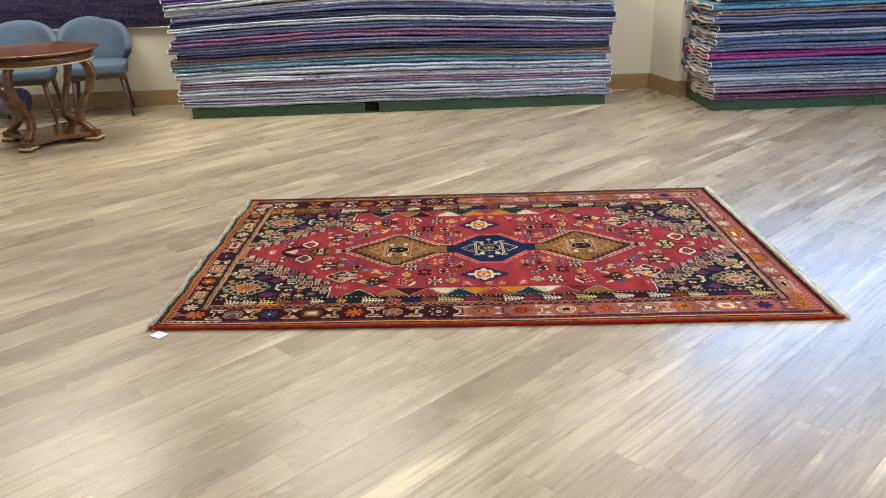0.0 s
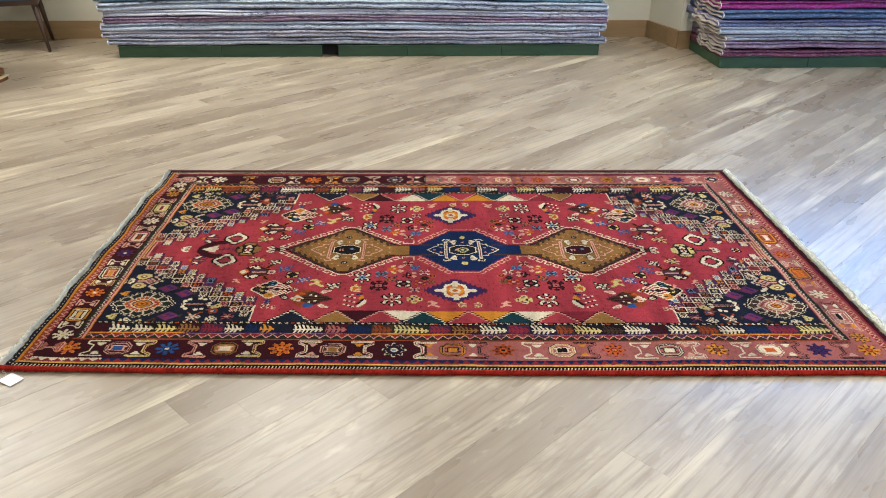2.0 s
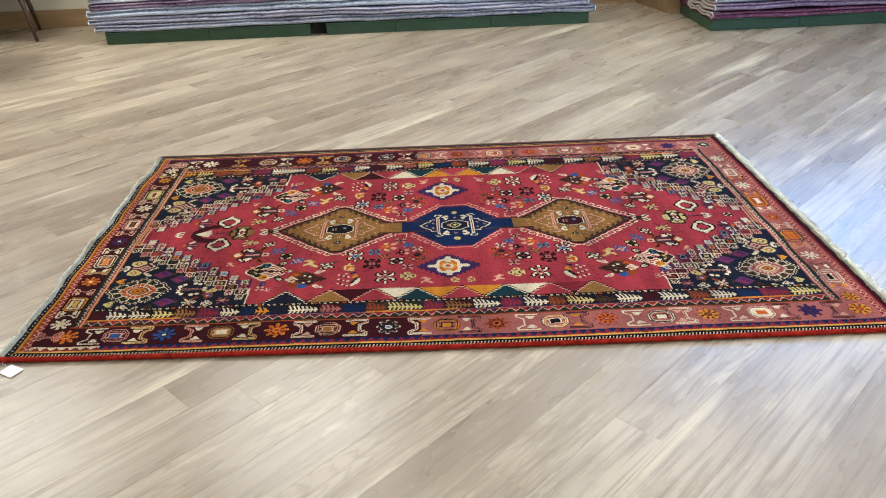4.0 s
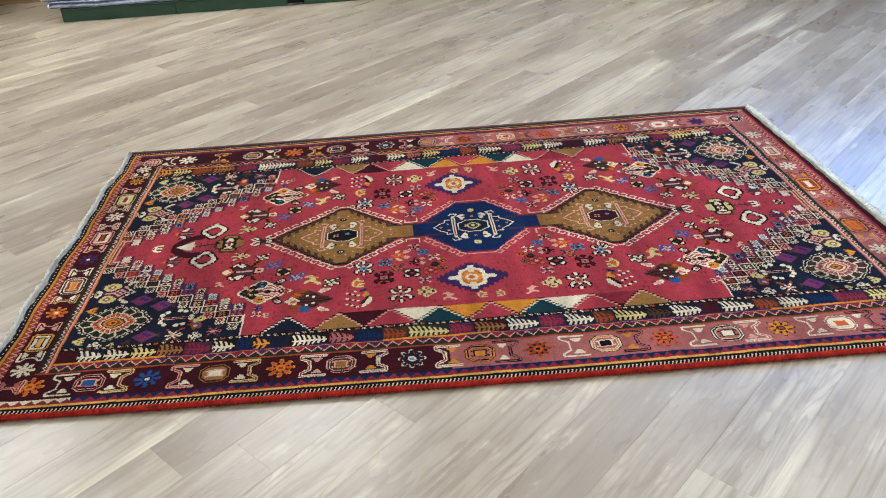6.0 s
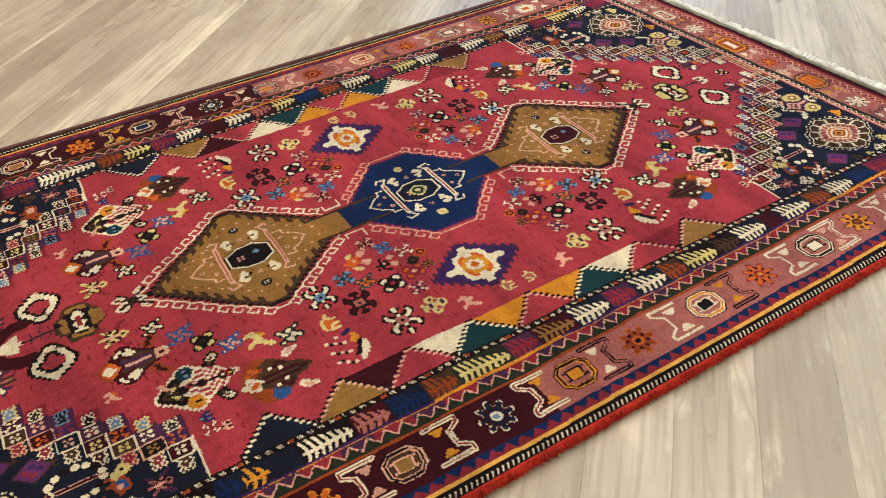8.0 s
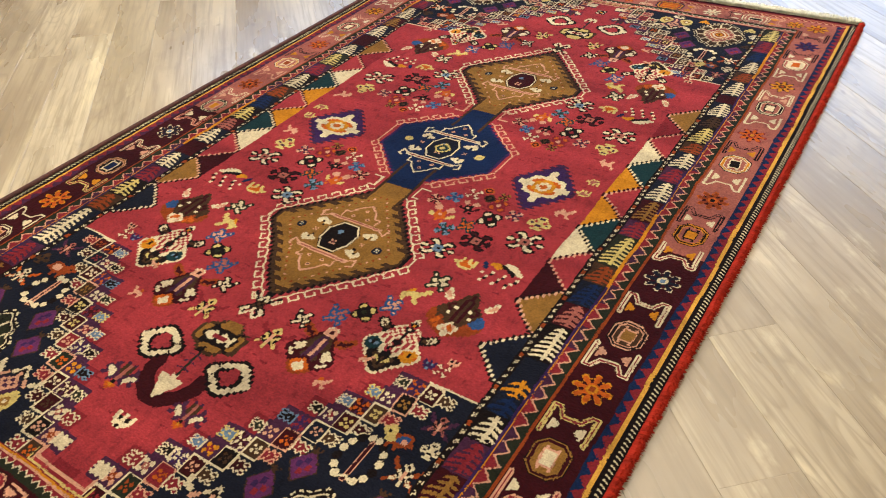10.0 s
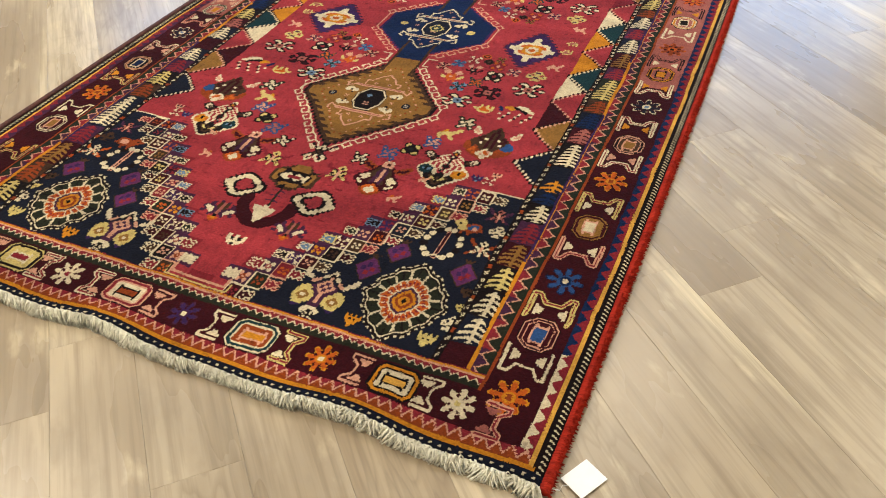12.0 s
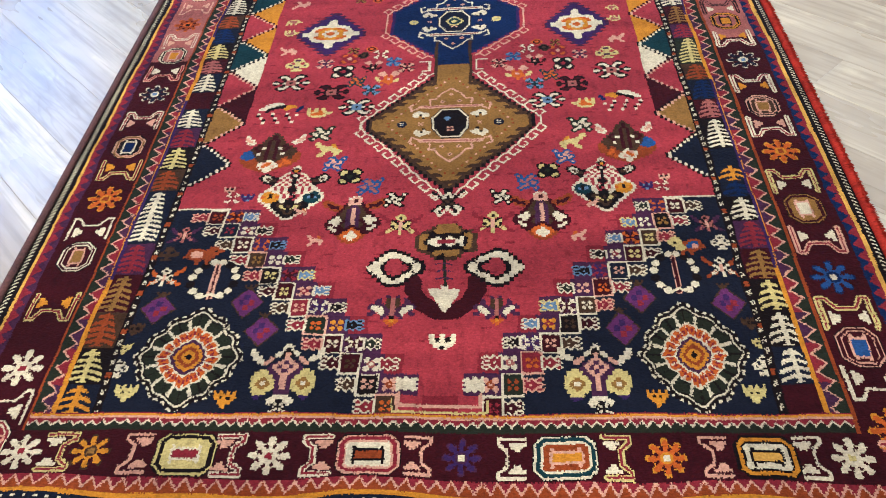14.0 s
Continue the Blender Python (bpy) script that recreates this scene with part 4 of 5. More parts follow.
for rows, p, q, s, swap in ((MOTHLET, -0.765, 0.094, 0.0080, "wgux"), (URN, -0.745, 0.192, 0.0088, "km"), (VASE, -0.655, 0.328, 0.0074, ""), (PALM, -0.518, 0.394, 0.0088, "kd"),
                            (BOXES, -0.688, 0.110, 0.0056, ""), (BOXES, -0.645, 0.166, 0.0060, "kfws"), (POSY, -0.609, 0.212, 0.0066, "wgye"), (BOXES, -0.563, 0.250, 0.0056, "kfwp"),
                            (GOAT, -0.511, 0.273, 0.0086, "wgky"), (BOXES, -0.455, 0.294, 0.0064, "ke"), (TULIP, -0.373, 0.310, 0.0080, "wgko"), (BIRD, -0.368, 0.402, 0.0082, ""),
                            (CLUSTER, -0.355, 0.226, 0.0078, ""), (CLUSTER, -0.289, 0.291, 0.0074, "wmls"), (DAISY, -0.284, 0.198, 0.0064, "wlkt"), (SPRIG, -0.236, 0.163, 0.0078, "wpkoyg"),
                            (DAISY, -0.192, 0.117, 0.0058, "wpkm"), (DAISY, -0.163, 0.153, 0.0056, "wlkf"), (DAISY, -0.128, 0.188, 0.0056, "kx"), (SPRIG, -0.182, 0.207, 0.0064, "wpym"),
                            (POSY, -0.142, 0.267, 0.0066, "wokxyp"), (POSY, -0.201, 0.276, 0.0074, "yx"), (BOXES, -0.248, 0.236, 0.0054, "wokt"), (DAISY, -0.161, 0.324, 0.0058, "wpkv"),
                            (CLUSTER, -0.241, 0.397, 0.0086, "ls"), (SPADE, -0.159, 0.394, 0.0074, "wgkv"), (GOAT, -0.094, 0.426, 0.0066, "wpkp"), (TULIP, 0.0, 0.432, 0.0056, "wgks"),
                            (DAISY, -0.669, 0.452, 0.0048, "kx"), (TINY, -0.640, 0.462, 0.0052, "wp"), (TINY, -0.668, 0.420, 0.0058, "wikl"), (ROSE, -0.128, 0.232, 0.0056, "wd"),
                            (ROSE, -0.100, 0.215, 0.0050, "wokm"), (DAISY, -0.104, 0.262, 0.0044, "wckm"), (GOAT, -0.715, 0.300, 0.0042, "wpko"), (GOAT, -0.800, 0.262, 0.0048, "wpko")):
    for sign in (1, -1):
        stamp(rows, p, sign * q, s, swap, lr=sign < 0)
        stamp(rows, 2 * MID - p - 0.004, sign * q, s, swap, lr=sign < 0, ud=True)

# triangles along the guards
for s in (-1, 1):
    base, tall, pitch = 0.558, 0.074, 0.1485
    start = -0.573 if s < 0 else -0.556
    for k, c in enumerate("mwyywx"):
        pc = start + pitch * (k + 1.5)
        dd = abs(PP - pc)
        lv = np.floor(dd / 0.0088) * 0.0088
        ink((QQ * s > base - tall - 0.006) & (dd < pitch / 2) & (QQ * s < base - 0.008 - lv * tall / (pitch / 2)), c)
    for k, c in enumerate("ncrtrtrc"):
        pc, half = start + pitch * k, pitch / 2 - 0.004
        dd = abs(PP - pc)
        lv = np.floor(dd / 0.0092) * 0.0092
        top = base - tall * (1 - lv / half)
        zone = (dd < half + 0.004) & (QQ * s < base)
        ink(zone & (QQ * s > top - 0.0095), "m" if c == "r" else "k")
        ink(zone & (dd < half) & (QQ * s > top - 0.0030), "p" if c in "rc" else "w")
        ink(zone & (dd < half - 0.004) & (QQ * s > top + 0.0030), c)

# guards and borders, from the field outwards
A, B = abs(PP), abs(QQ)
d = QE + 0.015 - B          # depth from the rug's long edge
e = PE - A                  # depth from its short edge
side_zone = (e > 0.172) | (d < e * 1.0)
tree = (d < 0.290) & (d > 0.218) & (e > 0.172)
ink(tree, "m")
# firs in many colours, one above the other: where each begins, and its colour
FIRS_A = ((-1.20, "m"), (-1.145, "w"), (-1.073, "w"), (-0.998, "g"), (-0.925, "c"), (-0.848, "x"), (-0.772, "w"), (-0.706, "b"), (-0.660, "y"), (-0.612, "n"), (-0.556, "w"), (-0.450, "s"), (-0.378, "b"), (-0.300, "u"), (-0.232, "g"),
          (-0.110, "x"), (-0.045, "c"), (0.050, "w"), (0.145, "x"), (0.215, "w"), (0.300, "u"), (0.355, "g"), (0.450, "d"), (0.520, "w"), (0.610, "m"), (0.660, "w"), (0.760, "u"), (0.830, "w"), (0.920, "b"), (1.000, "x"), (1.090, "g"))
FIRS_B = ((-1.20, "y"), (-1.140, "g"), (-1.063, "u"), (-0.985, "c"), (-0.885, "x"), (-0.800, "w"), (-0.640, "u"), (-0.570, "g"), (-0.490, "x"), (-0.418, "w"), (-0.340, "m"), (-0.270, "w"), (-0.185, "s"), (-0.120, "g"), (-0.040, "b"),
          (0.040, "u"), (0.110, "w"), (0.215, "x"), (0.300, "g"), (0.390, "w"), (0.480, "m"), (0.560, "w"), (0.660, "c"), (0.740, "w"), (0.850, "x"), (0.930, "g"), (1.030, "w"), (1.110, "x"))
for s, firs in ((-1, FIRS_A), (1, FIRS_B)):
    m = tree & (QQ * s > 0)
    a = abs(abs(QQ) - 0.606) / 0.031
    for k, (p0, c) in enumerate(firs):
        p1 = firs[k + 1][0] if k + 1 < len(firs) else 1.20
        z = m & (PP >= p0) & (PP < p1)
        ink(z, {"w": "kn"[k % 2], "g": "ek"[k % 2], "y": "n", "c": "m", "x": "v", "s": "m", "b": "n", "u": "d", "m": "m", "n": "n", "d": "k"}[c])
        u = (PP - p0) / (p1 - p0)
        n = max(3, round((p1 - p0) / 0.0138))
        bough = (np.mod(u * n + 0.75 * a ** 1.4, 1.0) < (0.50 if c in "wgyc" else 0.62)) | (a < 0.13)
        ink(z & bough & (a < np.clip(1.25 - 0.95 * u, 0.12, 1.0)) & (u > 0.05) & (u < 0.97), c)
dots = (d > 0.276) & (d < 0.292) & (e > 0.172)
ink(dots, "k")
ink(dots & (np.mod(PP + 0.4 * QQ, 0.0208) < 0.0105) & (np.mod(PP, 0.094) > 0.016) & (abs(d - 0.284) < 0.0040) & (np.mod(PP * 2.3 + QQ * 9, 0.011) < 0.0065), "w")
ink(dots & (np.mod(PP, 0.094) < 0.012) & (abs(d - 0.284) < 0.0045), "u")
guard = (d > 0.180) & (d < 0.220) & (e > 0.140)
tri_p = abs(np.mod(PP, 0.034) / 0.017 - 1)
ink(guard, "e")
ink(guard & (d > 0.212), "y")
ink(guard & (d > 0.2145) & (PP > -0.9) & (np.mod(PP, 1.1) < 0.8), "i")
zz = 0.188 + 0.020 * tri_p
ink(guard & (d < 0.212) & (d > zz), "v")
ink(guard & (d < 0.212) & (d > zz) & (np.mod(PP * 7, 1) < 0.55), "x")
ink(guard & (abs(d - zz) < 0.0025), "p")
gend = (e > 0.140) & (e < 0.174) & (d > 0.180)
tri_q = abs(np.mod(QQ, 0.0182) / 0.0091 - 1)
ink(gend, "e")
ink(gend & (e > 0.160), "x")
ink(gend & (abs(e - 0.1655) < 0.0026), "p")
ink(gend & (abs(e - 0.170) < 0.0026), "y")
ink(gend & (e > 0.151 + 0.009 * tri_q) & (e < 0.161), "x")
ink(gend & (abs(e - 0.151 - 0.009 * tri_q) < 0.0018), "w")
main = ((d > 0.070) & (d < 0.180)) & (e > 0.058) | ((e > 0.058) & (e < 0.140) & (d > 0.070))
ink(main & (PP < -0.12), "m")
ink(main & (PP >= -0.12), "s")
edge = main & ((abs(d - 0.178) < 0.003) & (e > 0.140))
ink(edge, "u")
saw_band = (d > 0.046) & (d <= 0.070) & (e > 0.045)
ink(saw_band, "x")
ink(saw_band & (d < 0.050 + 0.018 * abs(np.mod(PP, 0.030) / 0.015 - 1)), "x")
ink(saw_band & (d > 0.050 + 0.017 * abs(np.mod(PP, 0.030) / 0.015 - 1)), "b")
ink(saw_band & (QQ > 0) & (d > 0.050 + 0.017 * abs(np.mod(PP, 0.030) / 0.015 - 1)), "v")
ink(saw_band & (d > 0.050 + 0.017 * abs(np.mod(PP, 0.030) / 0.015 - 1)) & (PP < -1.10) & (QQ < 0), "w")
ink((d > 0.033) & (d <= 0.046) & (e > 0.028), "a")
ink((d > 0.033) & (d <= 0.0385) & (e > 0.028), "k")
bw = (d <= 0.033)
ink(bw, "k")
ink(bw & (np.mod(PP + 0.45 * abs(QQ), 0.0105) < 0.0036) & (d > 0.0190) & (d < 0.0300), "w")
tri_band = (e > 0.033) & (e <= 0.058) & (d > 0.046)
ink(tri_band, "u")
ink(tri_band & (e > 0.036 + 0.018 * abs(np.mod(QQ, 0.024) / 0.012 - 1)), "p")
ink(tri_band & (e > 0.042 + 0.018 * abs(np.mod(QQ, 0.024) / 0.012 - 1)), "x")
ink((e > 0.026) & (e <= 0.034) & (d > 0.033), "y")
kil = e <= 0.026
ink(kil, "n")
ink(kil & (e < 0.006 + 0.003 * np.sin(QQ * 61) + 0.002 * np.sin(QQ * 173)), "w")
ink(kil & (abs(e - 0.017) < 0.0022) & (np.mod(QQ + 0.2 * PP, 0.0182) < 0.0055), "w")


# the far end has plain, reddish end bands
far_zone = PP > 0
ink(far_zone & (e > 0.026) & (e <= 0.034) & (d > 0.033), "x")
ink(far_zone & tri_band & (e > 0.033) & (e < 0.040), "s")
ink(far_zone & kil & (e > 0.009), "m")
ink(far_zone & gend & (abs(e - 0.170) < 0.0026), "s")


def bracket(along, across, open_to, c, c2, half, long_side):
    def at(a, b):
        return (along + a, across + b) if long_side else (across + b, along + a)
    o = open_to
    long, back, step = (0.044, 0.020, 0.002) if long_side else (0.024, 0.017, -0.003)
    pts = [(o * long, half), (-o * back, half), (-o * back, half * 0.72), (o * step, half * 0.40), (o * step, -half * 0.40), (-o * back, -half * 0.72), (-o * back, -half), (o * long, -half)]
    line([at(*x) for x in pts], 0.0098 if c2 != c else 0.0052, c)
    if c2 != c:
        line([at(*x) for x in pts], 0.0040, "x" if (along if long_side else across) < -0.12 else "s")
    for sb in (-1, 1):
        for w, hgt in ((0.0125, 0.70), (0.0080, 0.58), (0.0040, 0.46)):
            a0, a1 = at(o * long * 0.5 - w, sb * half * hgt - 0.0028), at(o * long * 0.5 + w, sb * half * hgt + 0.0028)
            rect(min(a0[0], a1[0]), max(a0[0], a1[0]), min(a0[1], a1[1]), max(a0[1], a1[1]), c2)


def border_run(stops, across, half, long_side, size):
    """Octagons and flowers by turns, with a bow of brackets round each flower."""
    for k, (a, kind, swap) in enumerate(stops):
        p, q = (a, across) if long_side else (across, a)
        hp, hq = (size * 5.3, size * 4.7) if long_side else (size * 5.0, size * 7.2)
        if kind == "o":
            rim, ring, ground, core, frame_c = swap
            if long_side:
                octagon(p, q, hp, hq, 0.020, ((0.0, "k"), (0.0021, rim), (0.0050, ring), (0.0095, rim), (0.0120, ground)))
            else:
                octagon(p, q, hp + 0.005, hq + 0.003, 0.016, ((0.0, "k"), (0.0021, rim), (0.0055, ring), (0.0125, rim), (0.0155, ground)))
            octagon(p, q, hp - 0.022, hq - 0.022, 0.002, ((0.0, frame_c), (0.004, core)))
            for sa in (-1, 1):
                for sb in (-1, 1):
                    disc(p + sa * (hp - 0.019), q + sb * (hq - 0.026), 0.0030, frame_c)
        else:
            fill, rim, core = swap
            flower(p, q, size * 5.0 if long_side else size * 5.0, fill, rim, core)
    for (a, ka, sa), (b, kb, sb) in zip(stops, stops[1:]):
        mid = (a + b) / 2
        pale = (mid > -0.12) if long_side else across > 0
        c = rng.choice("wpk" if pale else "wpwg")
        bracket(mid + (0.006 if ka == "o" else -0.006), across, -1 if ka == "o" else 1, c, rng.choice("pyw") if pale else rng.choice("pwpy"), half, long_side)


near_side = ((-1.225, "f", "oyu"), (-1.070, "o", "pmmfp"), (-0.922, "f", "fbw"), (-0.745, "o", "cmcwp"), (-0.572, "f", "oyu"), (-0.410, "o", "pkdcp"), (-0.222, "f", "nwl"), (-0.038, "o", "yksyk"),
             (0.120, "f", "uok"), (0.300, "o", "wyskw"), (0.463, "f", "oxy"), (0.636, "o", "wkswk"), (0.785, "f", "ydu"), (0.950, "o", "wswow"), (1.105, "f", "ibv"), (1.265, "f", "yuo"))
border_run(near_side, -0.723, 0.042, True, 0.0078)
far_side = ((-1.255, "o", "wxxww"), (-1.110, "f", "wwx"), (-0.835, "o", "wmmcp"), (-0.660, "f", "oyu"), (-0.480, "o", "pckbw"), (-0.272, "f", "nwl"), (-0.090, "o", "wksyp"), (0.072, "f", "uok"),
            (0.250, "o", "wysuw"), (0.420, "f", "oxy"), (0.595, "o", "wkswk"), (0.760, "f", "ydu"), (0.930, "o", "wswow"), (1.095, "f", "ibv"), (1.27, "f", "nww"))
border_run(far_side, 0.723, 0.042, True, 0.0078)
near_end = ((-0.650, "f", "wwg"), (-0.515, "o", "kywak"), (-0.358, "f", "oyw"), (-0.200, "o", "wtuyp"), (-0.040, "f", "ivw"), (0.110, "o", "pxwuk"), (0.262, "f", "wwx"), (0.395, "o", "gkgxw"), (0.548, "f", "ydc"), (0.655, "f", "wwx"))
border_run(near_end, -1.272, 0.033, False, 0.0066)
for s in (-1, 1):
    bracket(s * 0.722, -1.280, -s, "p", "s", 0.033, False)
far_end = ((-0.650, "f", "ydo"), (-0.515, "o", "wsskw"), (-0.358, "f", "wwp"), (-0.200, "o", "byooy"), (-0.040, "f", "oxy"), (0.110, "o", "uyuwp"), (0.262, "f", "wwp"), (0.395, "o", "pswpx"), (0.548, "f", "wwp"))
border_run(far_end, 1.272, 0.031, False, 0.0066)


def woven(art):
    """The weaver's hand: the drawing strays by a knot or two, smoothly, and single knots slip."""
    rs = np.random.RandomState(12)

    def drift(step):
        coarse = rs.rand(NQ // step + 3, NP // step + 3)
        j, i = np.arange(NQ) / step, np.arange(NP) / step
        j0, i0 = j.astype(int), i.astype(int)
        fj, fi = (j - j0)[:, None], (i - i0)[None, :]
        g = lambda a, b: coarse[np.ix_(j0 + a, i0 + b)]
        return (g(0, 0) * (1 - fj) * (1 - fi) + g(1, 0) * fj * (1 - fi) + g(0, 1) * (1 - fj) * fi + g(1, 1) * fj * fi) - 0.5
    dj = 3.6 * drift(46) + 1.3 * drift(12) + (rs.rand(NQ, NP) - 0.5) * 0.62
    di = 3.6 * drift(46) + 1.3 * drift(12) + (rs.rand(NQ, NP) - 0.5) * 0.62
    edge = np.minimum(np.minimum(np.arange(NQ), np.arange(NQ)[::-1])[:, None], np.minimum(np.arange(NP), np.arange(NP)[::-1])[None, :])
    calm = np.clip(edge / 24.0, 0, 1)
    # the field's axis runs a little off the middle
    off = 0.024 / KNOT * np.clip(1 - (GQ / 0.64) ** 2, 0, 1)[:, None]
    jj = np.clip(np.arange(NQ)[:, None] + np.rint(off + dj * calm), 0, NQ - 1).astype(int)
    ii = np.clip(np.arange(NP)[None, :] + np.rint(di * calm), 0, NP - 1).astype(int)
    return art[jj, ii]


ART = woven(ART)


def lie(p, q):
    """Where a point of the rug lies on the floor: it bows a little, is wider at the far end, and its near end is wavy."""
    near_wave = np.exp(-((p + 1.40) / 0.10) ** 2)
    x = p * (1 - 0.0125 * q / QE) + near_wave * (0.006 * np.sin(q * 11 + 0.6) + 0.004 * np.sin(q * 23))
    y = q * (0.995 + 0.014 * p - 0.007 * (p / 1.37) ** 2) - 0.016 - 0.005 * (1 - (p / 1.38) ** 2)
    z = near_wave * (0.004 + 0.004 * np.sin(q * 13 + 1.0)) + 0.0012 * np.sin(p * 5 + q * 3) + 0.0012
    return x, y, z


persian = thing("persian_rug", pose(0, 0, 0), "hand-knotted red wool rug with three medallions and navy corners", "rug")


def rug_pile():
    ep, eq = np.linspace(-PE, PE, NP + 1), np.linspace(-QE, QE, NQ + 1)
    vp, vq = np.meshgrid(ep, eq)
    x, y, z = lie(vp, vq)
    rg = np.random.RandomState(3)
    z = z + 0.0085 + rg.rand(*z.shape) * 0.0011
    rim = np.minimum(PE - abs(vp), QE - abs(vq))
    z = z - 0.003 * np.clip(1 - rim / 0.012, 0, 1)
    top = np.stack([x, y, z], -1).reshape(-1, 3)
    w = NP + 1
    idx = (np.arange(NQ)[:, None] * w + np.arange(NP)[None, :]).reshape(-1)
    quads = np.stack([idx, idx + 1, idx + w + 1, idx + w], -1)
    # a skirt down to the floor all round
    loop = np.concatenate([np.arange(w), np.arange(1, NQ + 1) * w + NP, NQ * w + np.arange(NP - 1, -1, -1), np.arange(NQ - 1, 0, -1) * w])
    low = top[loop].copy()
    low[:, 2] = 0.001
    start = len(top)
    nxt = np.roll(np.arange(len(loop)), -1)
    skirt = np.stack([loop, start + np.arange(len(loop)), start + nxt, loop[nxt]], -1)
    co, faces = np.concatenate([top, low]), np.concatenate([quads, skirt])
    me = bpy.data.meshes.new("knotted_face")
    me.vertices.add(len(co))
    me.vertices.foreach_set("co", co.astype(np.float32).ravel())
    me.loops.add(faces.size)
    me.loops.foreach_set("vertex_index", faces.astype(np.int32).ravel())
    me.polygons.add(len(faces))
    me.polygons.foreach_set("loop_start", (np.arange(len(faces)) * 4).astype(np.int32))
    me.update(calc_edges=True)
    table = np.array([DYES[k] for k in DYE_ORDER], np.float32)
    cols = table[ART.reshape(-1)] * (0.86 + 0.28 * rg.rand(NP * NQ, 1))
    cols = np.concatenate([cols, np.tile(table[DYE_ORDER.index("k")], (len(skirt), 1))])
    at = me.attributes.new("wool", "FLOAT_COLOR", "FACE")
    at.data.foreach_set("color", np.concatenate([cols, np.ones((len(cols), 1))], 1).astype(np.float32).ravel())
    me.polygons.foreach_set("use_smooth", np.ones(len(faces), bool))
    me.materials.append(WOOL)
    me.validate()
    ob = new("knotted_face", me)
    ob.parent = persian
    return ob


rug_pile()
for s in (-1, 1):
    rings = []
    n = 1000
    for i in range(n + 1):
        p = -PE + 2 * PE * i / n
        x, y, z = lie(p, s * (QE + 0.0080))
        r = (0.0080 if s < 0 else 0.0070) * (1.06 if i % 2 else 0.94) + 0.0006 * noise.noise(Vector((i * 0.7, s, 0)))
        rings.append([(x, y + r * 1.15 * math.cos(a), 0.0085 + z * 0.6 + 0.85 * r * math.sin(a)) for a in (2 * math.pi * k / 8 for k in range(8))])
    part("selvedge", loft(rings), SELV if s < 0 else BRAID, persian, "red wool overcast edge binding" if s < 0 else "dark brown braided edge binding", smooth=True)
for s in (-1, 1):
    bm = bmesh.new()
    fr = random.Random(9 + s)
    n = 3400
    for i in range(n):
        q = -QE + 2 * QE * (i + fr.random()) / n
        x, y, z = lie(s * (PE - 0.004), q)
        tuft = noise.noise(Vector((q * 26, s * 3, 0)))
        ln = max(0.005, 0.013 + 0.010 * fr.random() + 0.010 * tuft) * (0.80 if s < 0 else 1.6)
        bend, r = fr.uniform(-0.022, 0.022) + 0.014 * noise.noise(Vector((q * 30, 5, s))), fr.uniform(0.0010, 0.0024)
        z0, prev = float(z) * 0.8 + fr.uniform(0.002, 0.015), None
        for k in range(4):
            u = k / 3
            c = Vector((float(x) + s * ln * u, float(y) + bend * u * u, max(0.0022, z0 * (1 - u * u) + 0.016 * math.sin(math.pi * u) * fr.random() + 0.002)))
            ring = [bm.verts.new(c + Vector((0, r * math.cos(b), r * math.sin(b)))) for b in (0.5, 2.6, 4.7)]
            if prev:
                for j in range(3):
                    bm.faces.new((prev[j], prev[(j + 1) % 3], ring[(j + 1) % 3], ring[j]))
            prev = ring
    tagged(part("fringe", bm, FRINGE, persian, "short undyed cotton fringe", smooth=True), kind="stuff")

# stray wool along the long red edge
bm = bmesh.new()
fr = random.Random(31)
for i in range(2600):
    p = -PE + 2 * PE * (i + fr.random()) / 2600
    x, y, z = lie(p, -QE - 0.008)
    a, ln, lean = fr.uniform(-0.3, 1.5), fr.uniform(0.002, 0.007), fr.uniform(-0.005, 0.005)
    root = Vector((float(x), float(y) - 0.0095 * math.cos(a), 0.0085 + 0.0075 * math.sin(a)))
    tip = root + Vector((lean, -ln * math.cos(a), ln * 0.6 * math.sin(a)))
    tip.z = max(tip.z, 0.001)
    w = fr.uniform(0.0014, 0.0028)
    base = [bm.verts.new(root + Vector(d)) for d in ((-w, 0.002, 0), (w, 0.002, 0), (0, 0.002, w * 1.4))]
    end_v = bm.verts.new(tip)
    for j in range(3):
        bm.faces.new((base[j], base[(j + 1) % 3], end_v))
tagged(part("wool_fuzz", bm, SELV, persian, "fuzzy red wool along the bound edge"), kind="stuff")

# price card tied to the corner
card = thing("price_tag", pose(-1.341, -0.880, 0.003, 0, 0, -30), "blank white card tag tied to the rug's corner", "tag")
part("card", box(-0.028, 0.028, -0.023, 0.023, 0.0, 0.0012, 0.0004, 1), PAPER, card)
pts = [(-0.028, 0.004, 0.003), (-0.036, 0.010, 0.006), (-0.046, 0.006, 0.006), (-0.058, 0.020, 0.007)]
part("string", loft([[(x + 0.001 * math.cos(a), y, z + 0.001 * math.sin(a)) for a in (0, 1.6, 3.1, 4.7)] for x, y, z in pts]), STRING, card, "white cotton string")


# ---- floor: diagonal oak boards ----
PLANK, TURN_DEG = 0.1475, 44.2
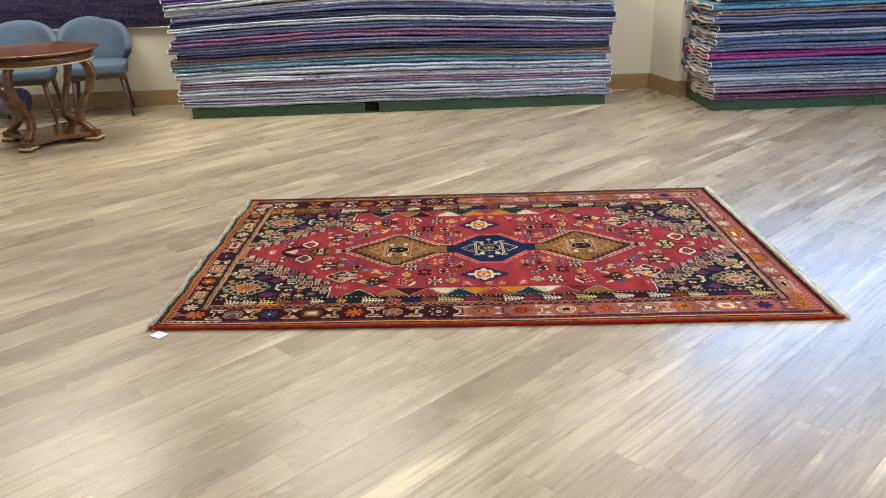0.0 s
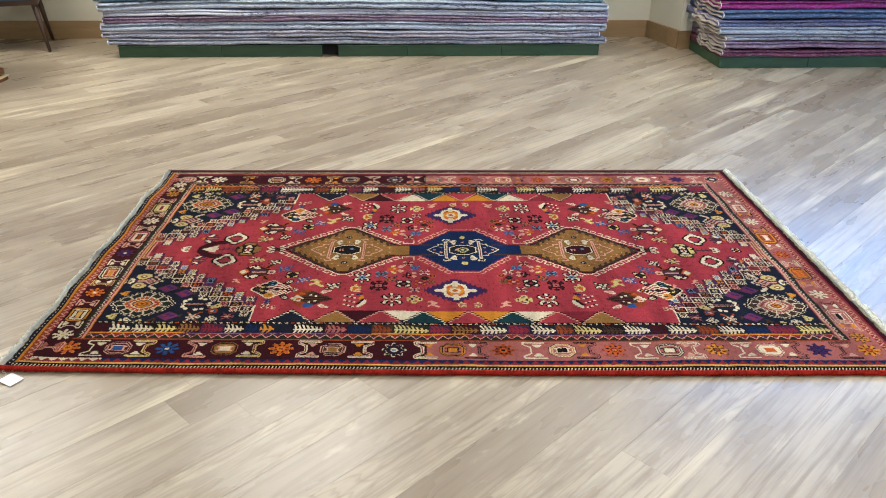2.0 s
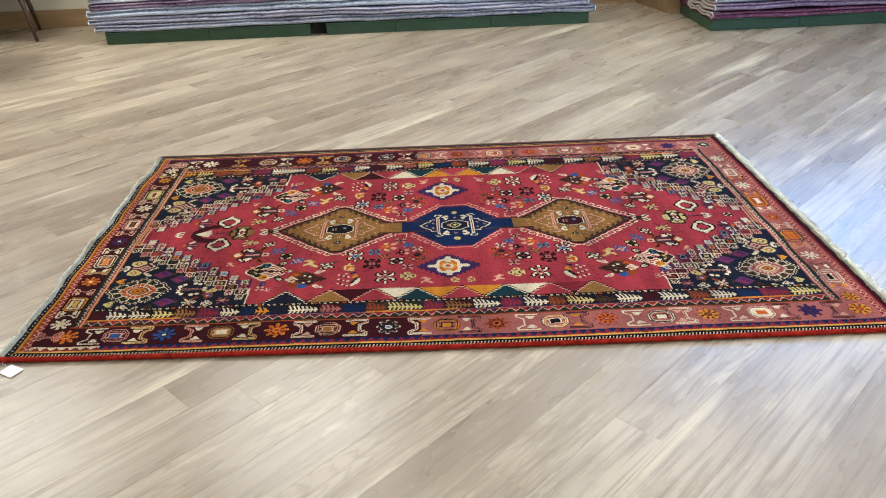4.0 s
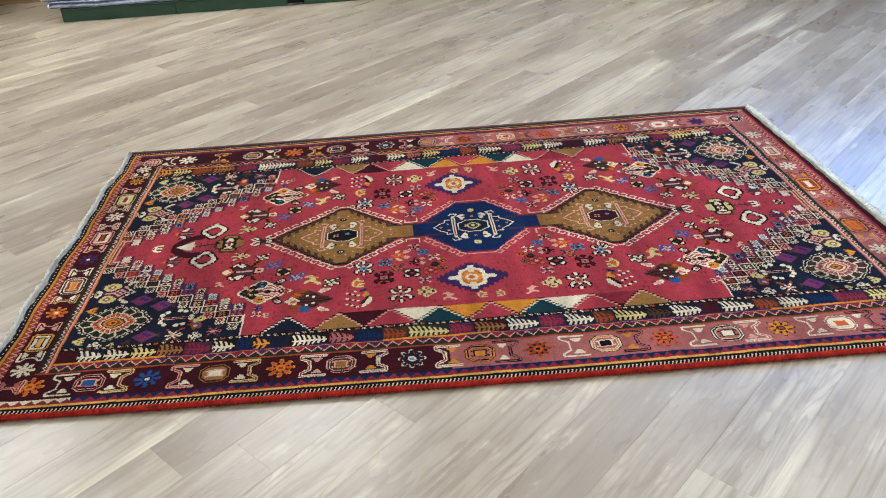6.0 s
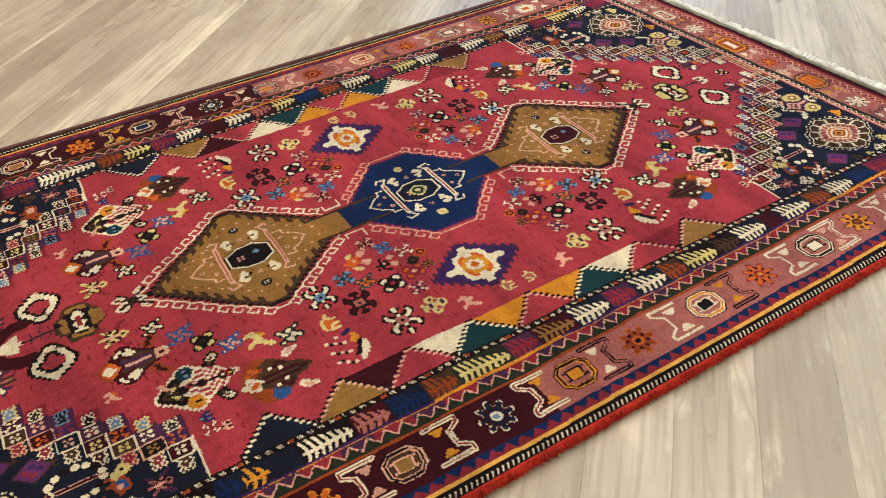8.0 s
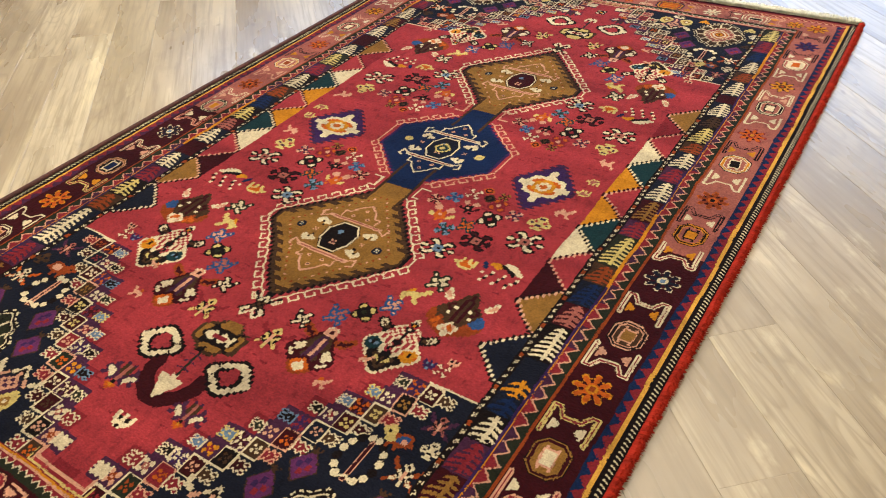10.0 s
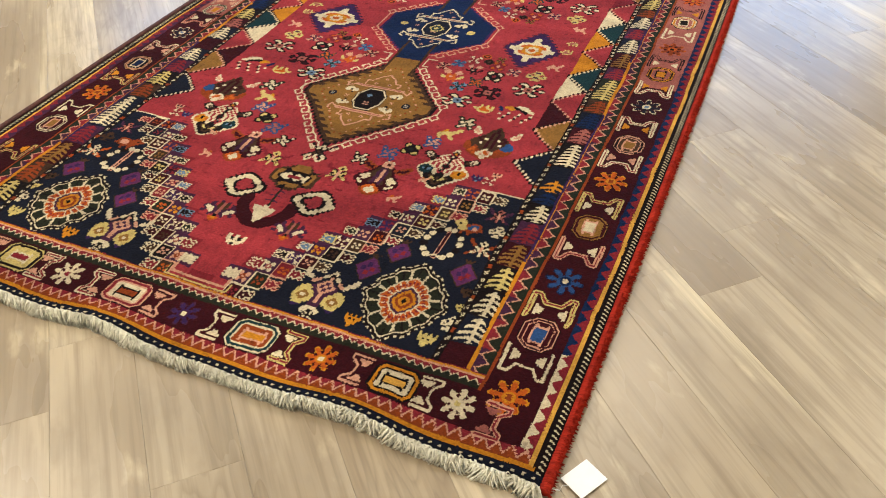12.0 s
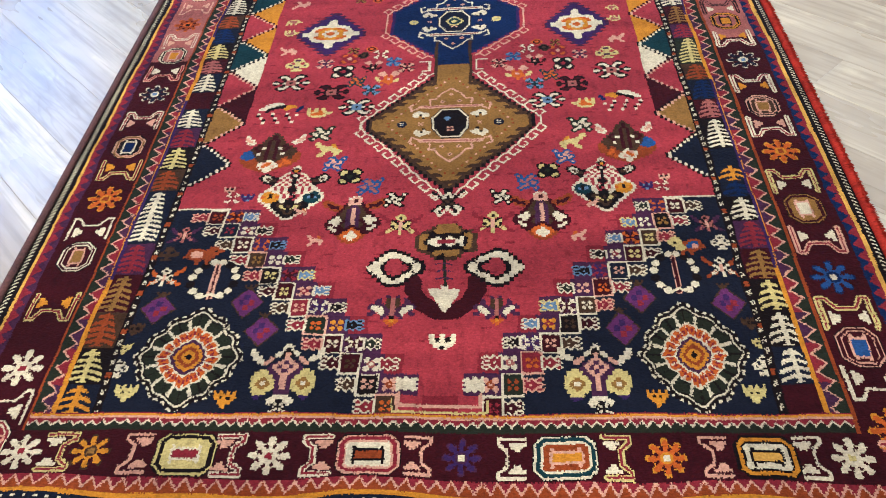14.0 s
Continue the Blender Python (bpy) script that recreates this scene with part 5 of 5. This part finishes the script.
# rows in which a board is known to end, and where along them
ENDS = {-5: -1.531, -9: -0.553, -7: -1.161, -12: -0.910, -13: -0.412, 5: -1.335, 7: -1.108, -1: -1.214}
FLOOR = pose(0, 0, 0, 0, 0, TURN_DEG)
INV = FLOOR.inverted() @ ROOM
corners = [INV @ Vector(c) for c in ((-6.2, -6.05, 0), (5.3, -6.05, 0), (5.3, 4.1, 0), (-6.2, 4.1, 0))]
floor = setting("floor", box(-6.35, 5.3, -6.2, 4.15, -0.08, -0.006), GAP, "diagonal limed oak board floor", "floor")


def board_mesh(length):
    b = 0.0008
    bm = bmesh.new()
    h, w = length / 2, PLANK / 2 - 0.00015
    low = [bm.verts.new((sx * h, sy * w, -0.006)) for sx, sy in ((-1, -1), (1, -1), (1, 1), (-1, 1))]
    mid = [bm.verts.new((sx * h, sy * w, -b * 0.5)) for sx, sy in ((-1, -1), (1, -1), (1, 1), (-1, 1))]
    top = [bm.verts.new((sx * (h - b), sy * (w - b), 0.0)) for sx, sy in ((-1, -1), (1, -1), (1, 1), (-1, 1))]
    for lo, hi in ((low, mid), (mid, top)):
        for i in range(4):
            bm.faces.new((lo[i], lo[(i + 1) % 4], hi[(i + 1) % 4], hi[i]))
    bm.faces.new(top)
    return finish("plank", bm, OAK)


LENGTHS = [0.6 + 0.15 * k for k in range(11)]
BOARDS = [board_mesh(v) for v in LENGTHS]
fr = random.Random(21)
rows = int(16 / PLANK)
placed = []
for k in range(-rows // 2, rows // 2):
    x = -8.2 - fr.random() * 1.5 if k not in ENDS else ENDS[k] - 7.5
    stop = ENDS.get(k)
    y = (k + 0.84) * PLANK
    while x < 8.2:
        n = fr.choice((4, 6, 7, 8, 9, 10, 10))
        if stop is not None and stop - 2.4 < x < stop - 0.01:
            # close up on the known end with boards of whole lengths
            left = round((stop - x) / 0.15)
            n = left - 4 if 4 <= left <= 14 else max(0, (left - 8) if left > 14 else 0)
            n = min(n, 10)
        c = Vector((x + LENGTHS[n] / 2, y, 0))
        x += LENGTHS[n]
        r = (ROOM.inverted() @ FLOOR) @ c
        if -7.6 < r.x < 6.6 and -7.5 < r.y < 5.5:
            placed.append((n, c, r))
near_boards = sorted(placed, key=lambda v: (v[2].x + 0.3) ** 2 + (v[2].y - 0.6) ** 2)
TO_ROOM = ROOM.inverted() @ FLOOR
X0, X1, Y0, Y1 = -6.199, 5.150, -6.049, 4.149


def fitted_board(n, c):
    """The board's mesh, sawn off where it meets a wall; None where nothing is left of it."""
    m = TO_ROOM @ Matrix.Translation(c)
    ends = [m @ Vector((sx * LENGTHS[n] / 2, sy * PLANK / 2, 0)) for sx in (-1, 1) for sy in (-1, 1)]
    if all(X0 < v.x < X1 and Y0 < v.y < Y1 for v in ends):
        return BOARDS[n]
    bm = bmesh.new()
    bm.from_mesh(BOARDS[n])
    back = m.inverted()
    for co, no in (((X0, 0, 0), (-1, 0, 0)), ((X1, 0, 0), (1, 0, 0)), ((0, Y0, 0), (0, -1, 0)), ((0, Y1, 0), (0, 1, 0))):
        bmesh.ops.bisect_plane(bm, geom=bm.verts[:] + bm.edges[:] + bm.faces[:], plane_co=back @ Vector(co), plane_no=back.to_3x3() @ Vector(no), clear_outer=True)
    if not bm.faces:
        bm.free()
        return None
    return finish("plank", bm, OAK)


rest = thing("floor_boards", FLOOR, "limed oak boards towards the walls of the room", "floor", kind="structure")
for i, (n, c, r) in enumerate(near_boards):
    me = fitted_board(n, c)
    if me is None:
        continue
    ob = new("plank", me)
    if i < 300:
        ob.parent = floor
        ob.matrix_parent_inverse = ROOM.inverted()
        ob.matrix_basis = FLOOR @ Matrix.Translation(c)
    else:
        ob.parent = rest
        ob.matrix_basis = Matrix.Translation(c)
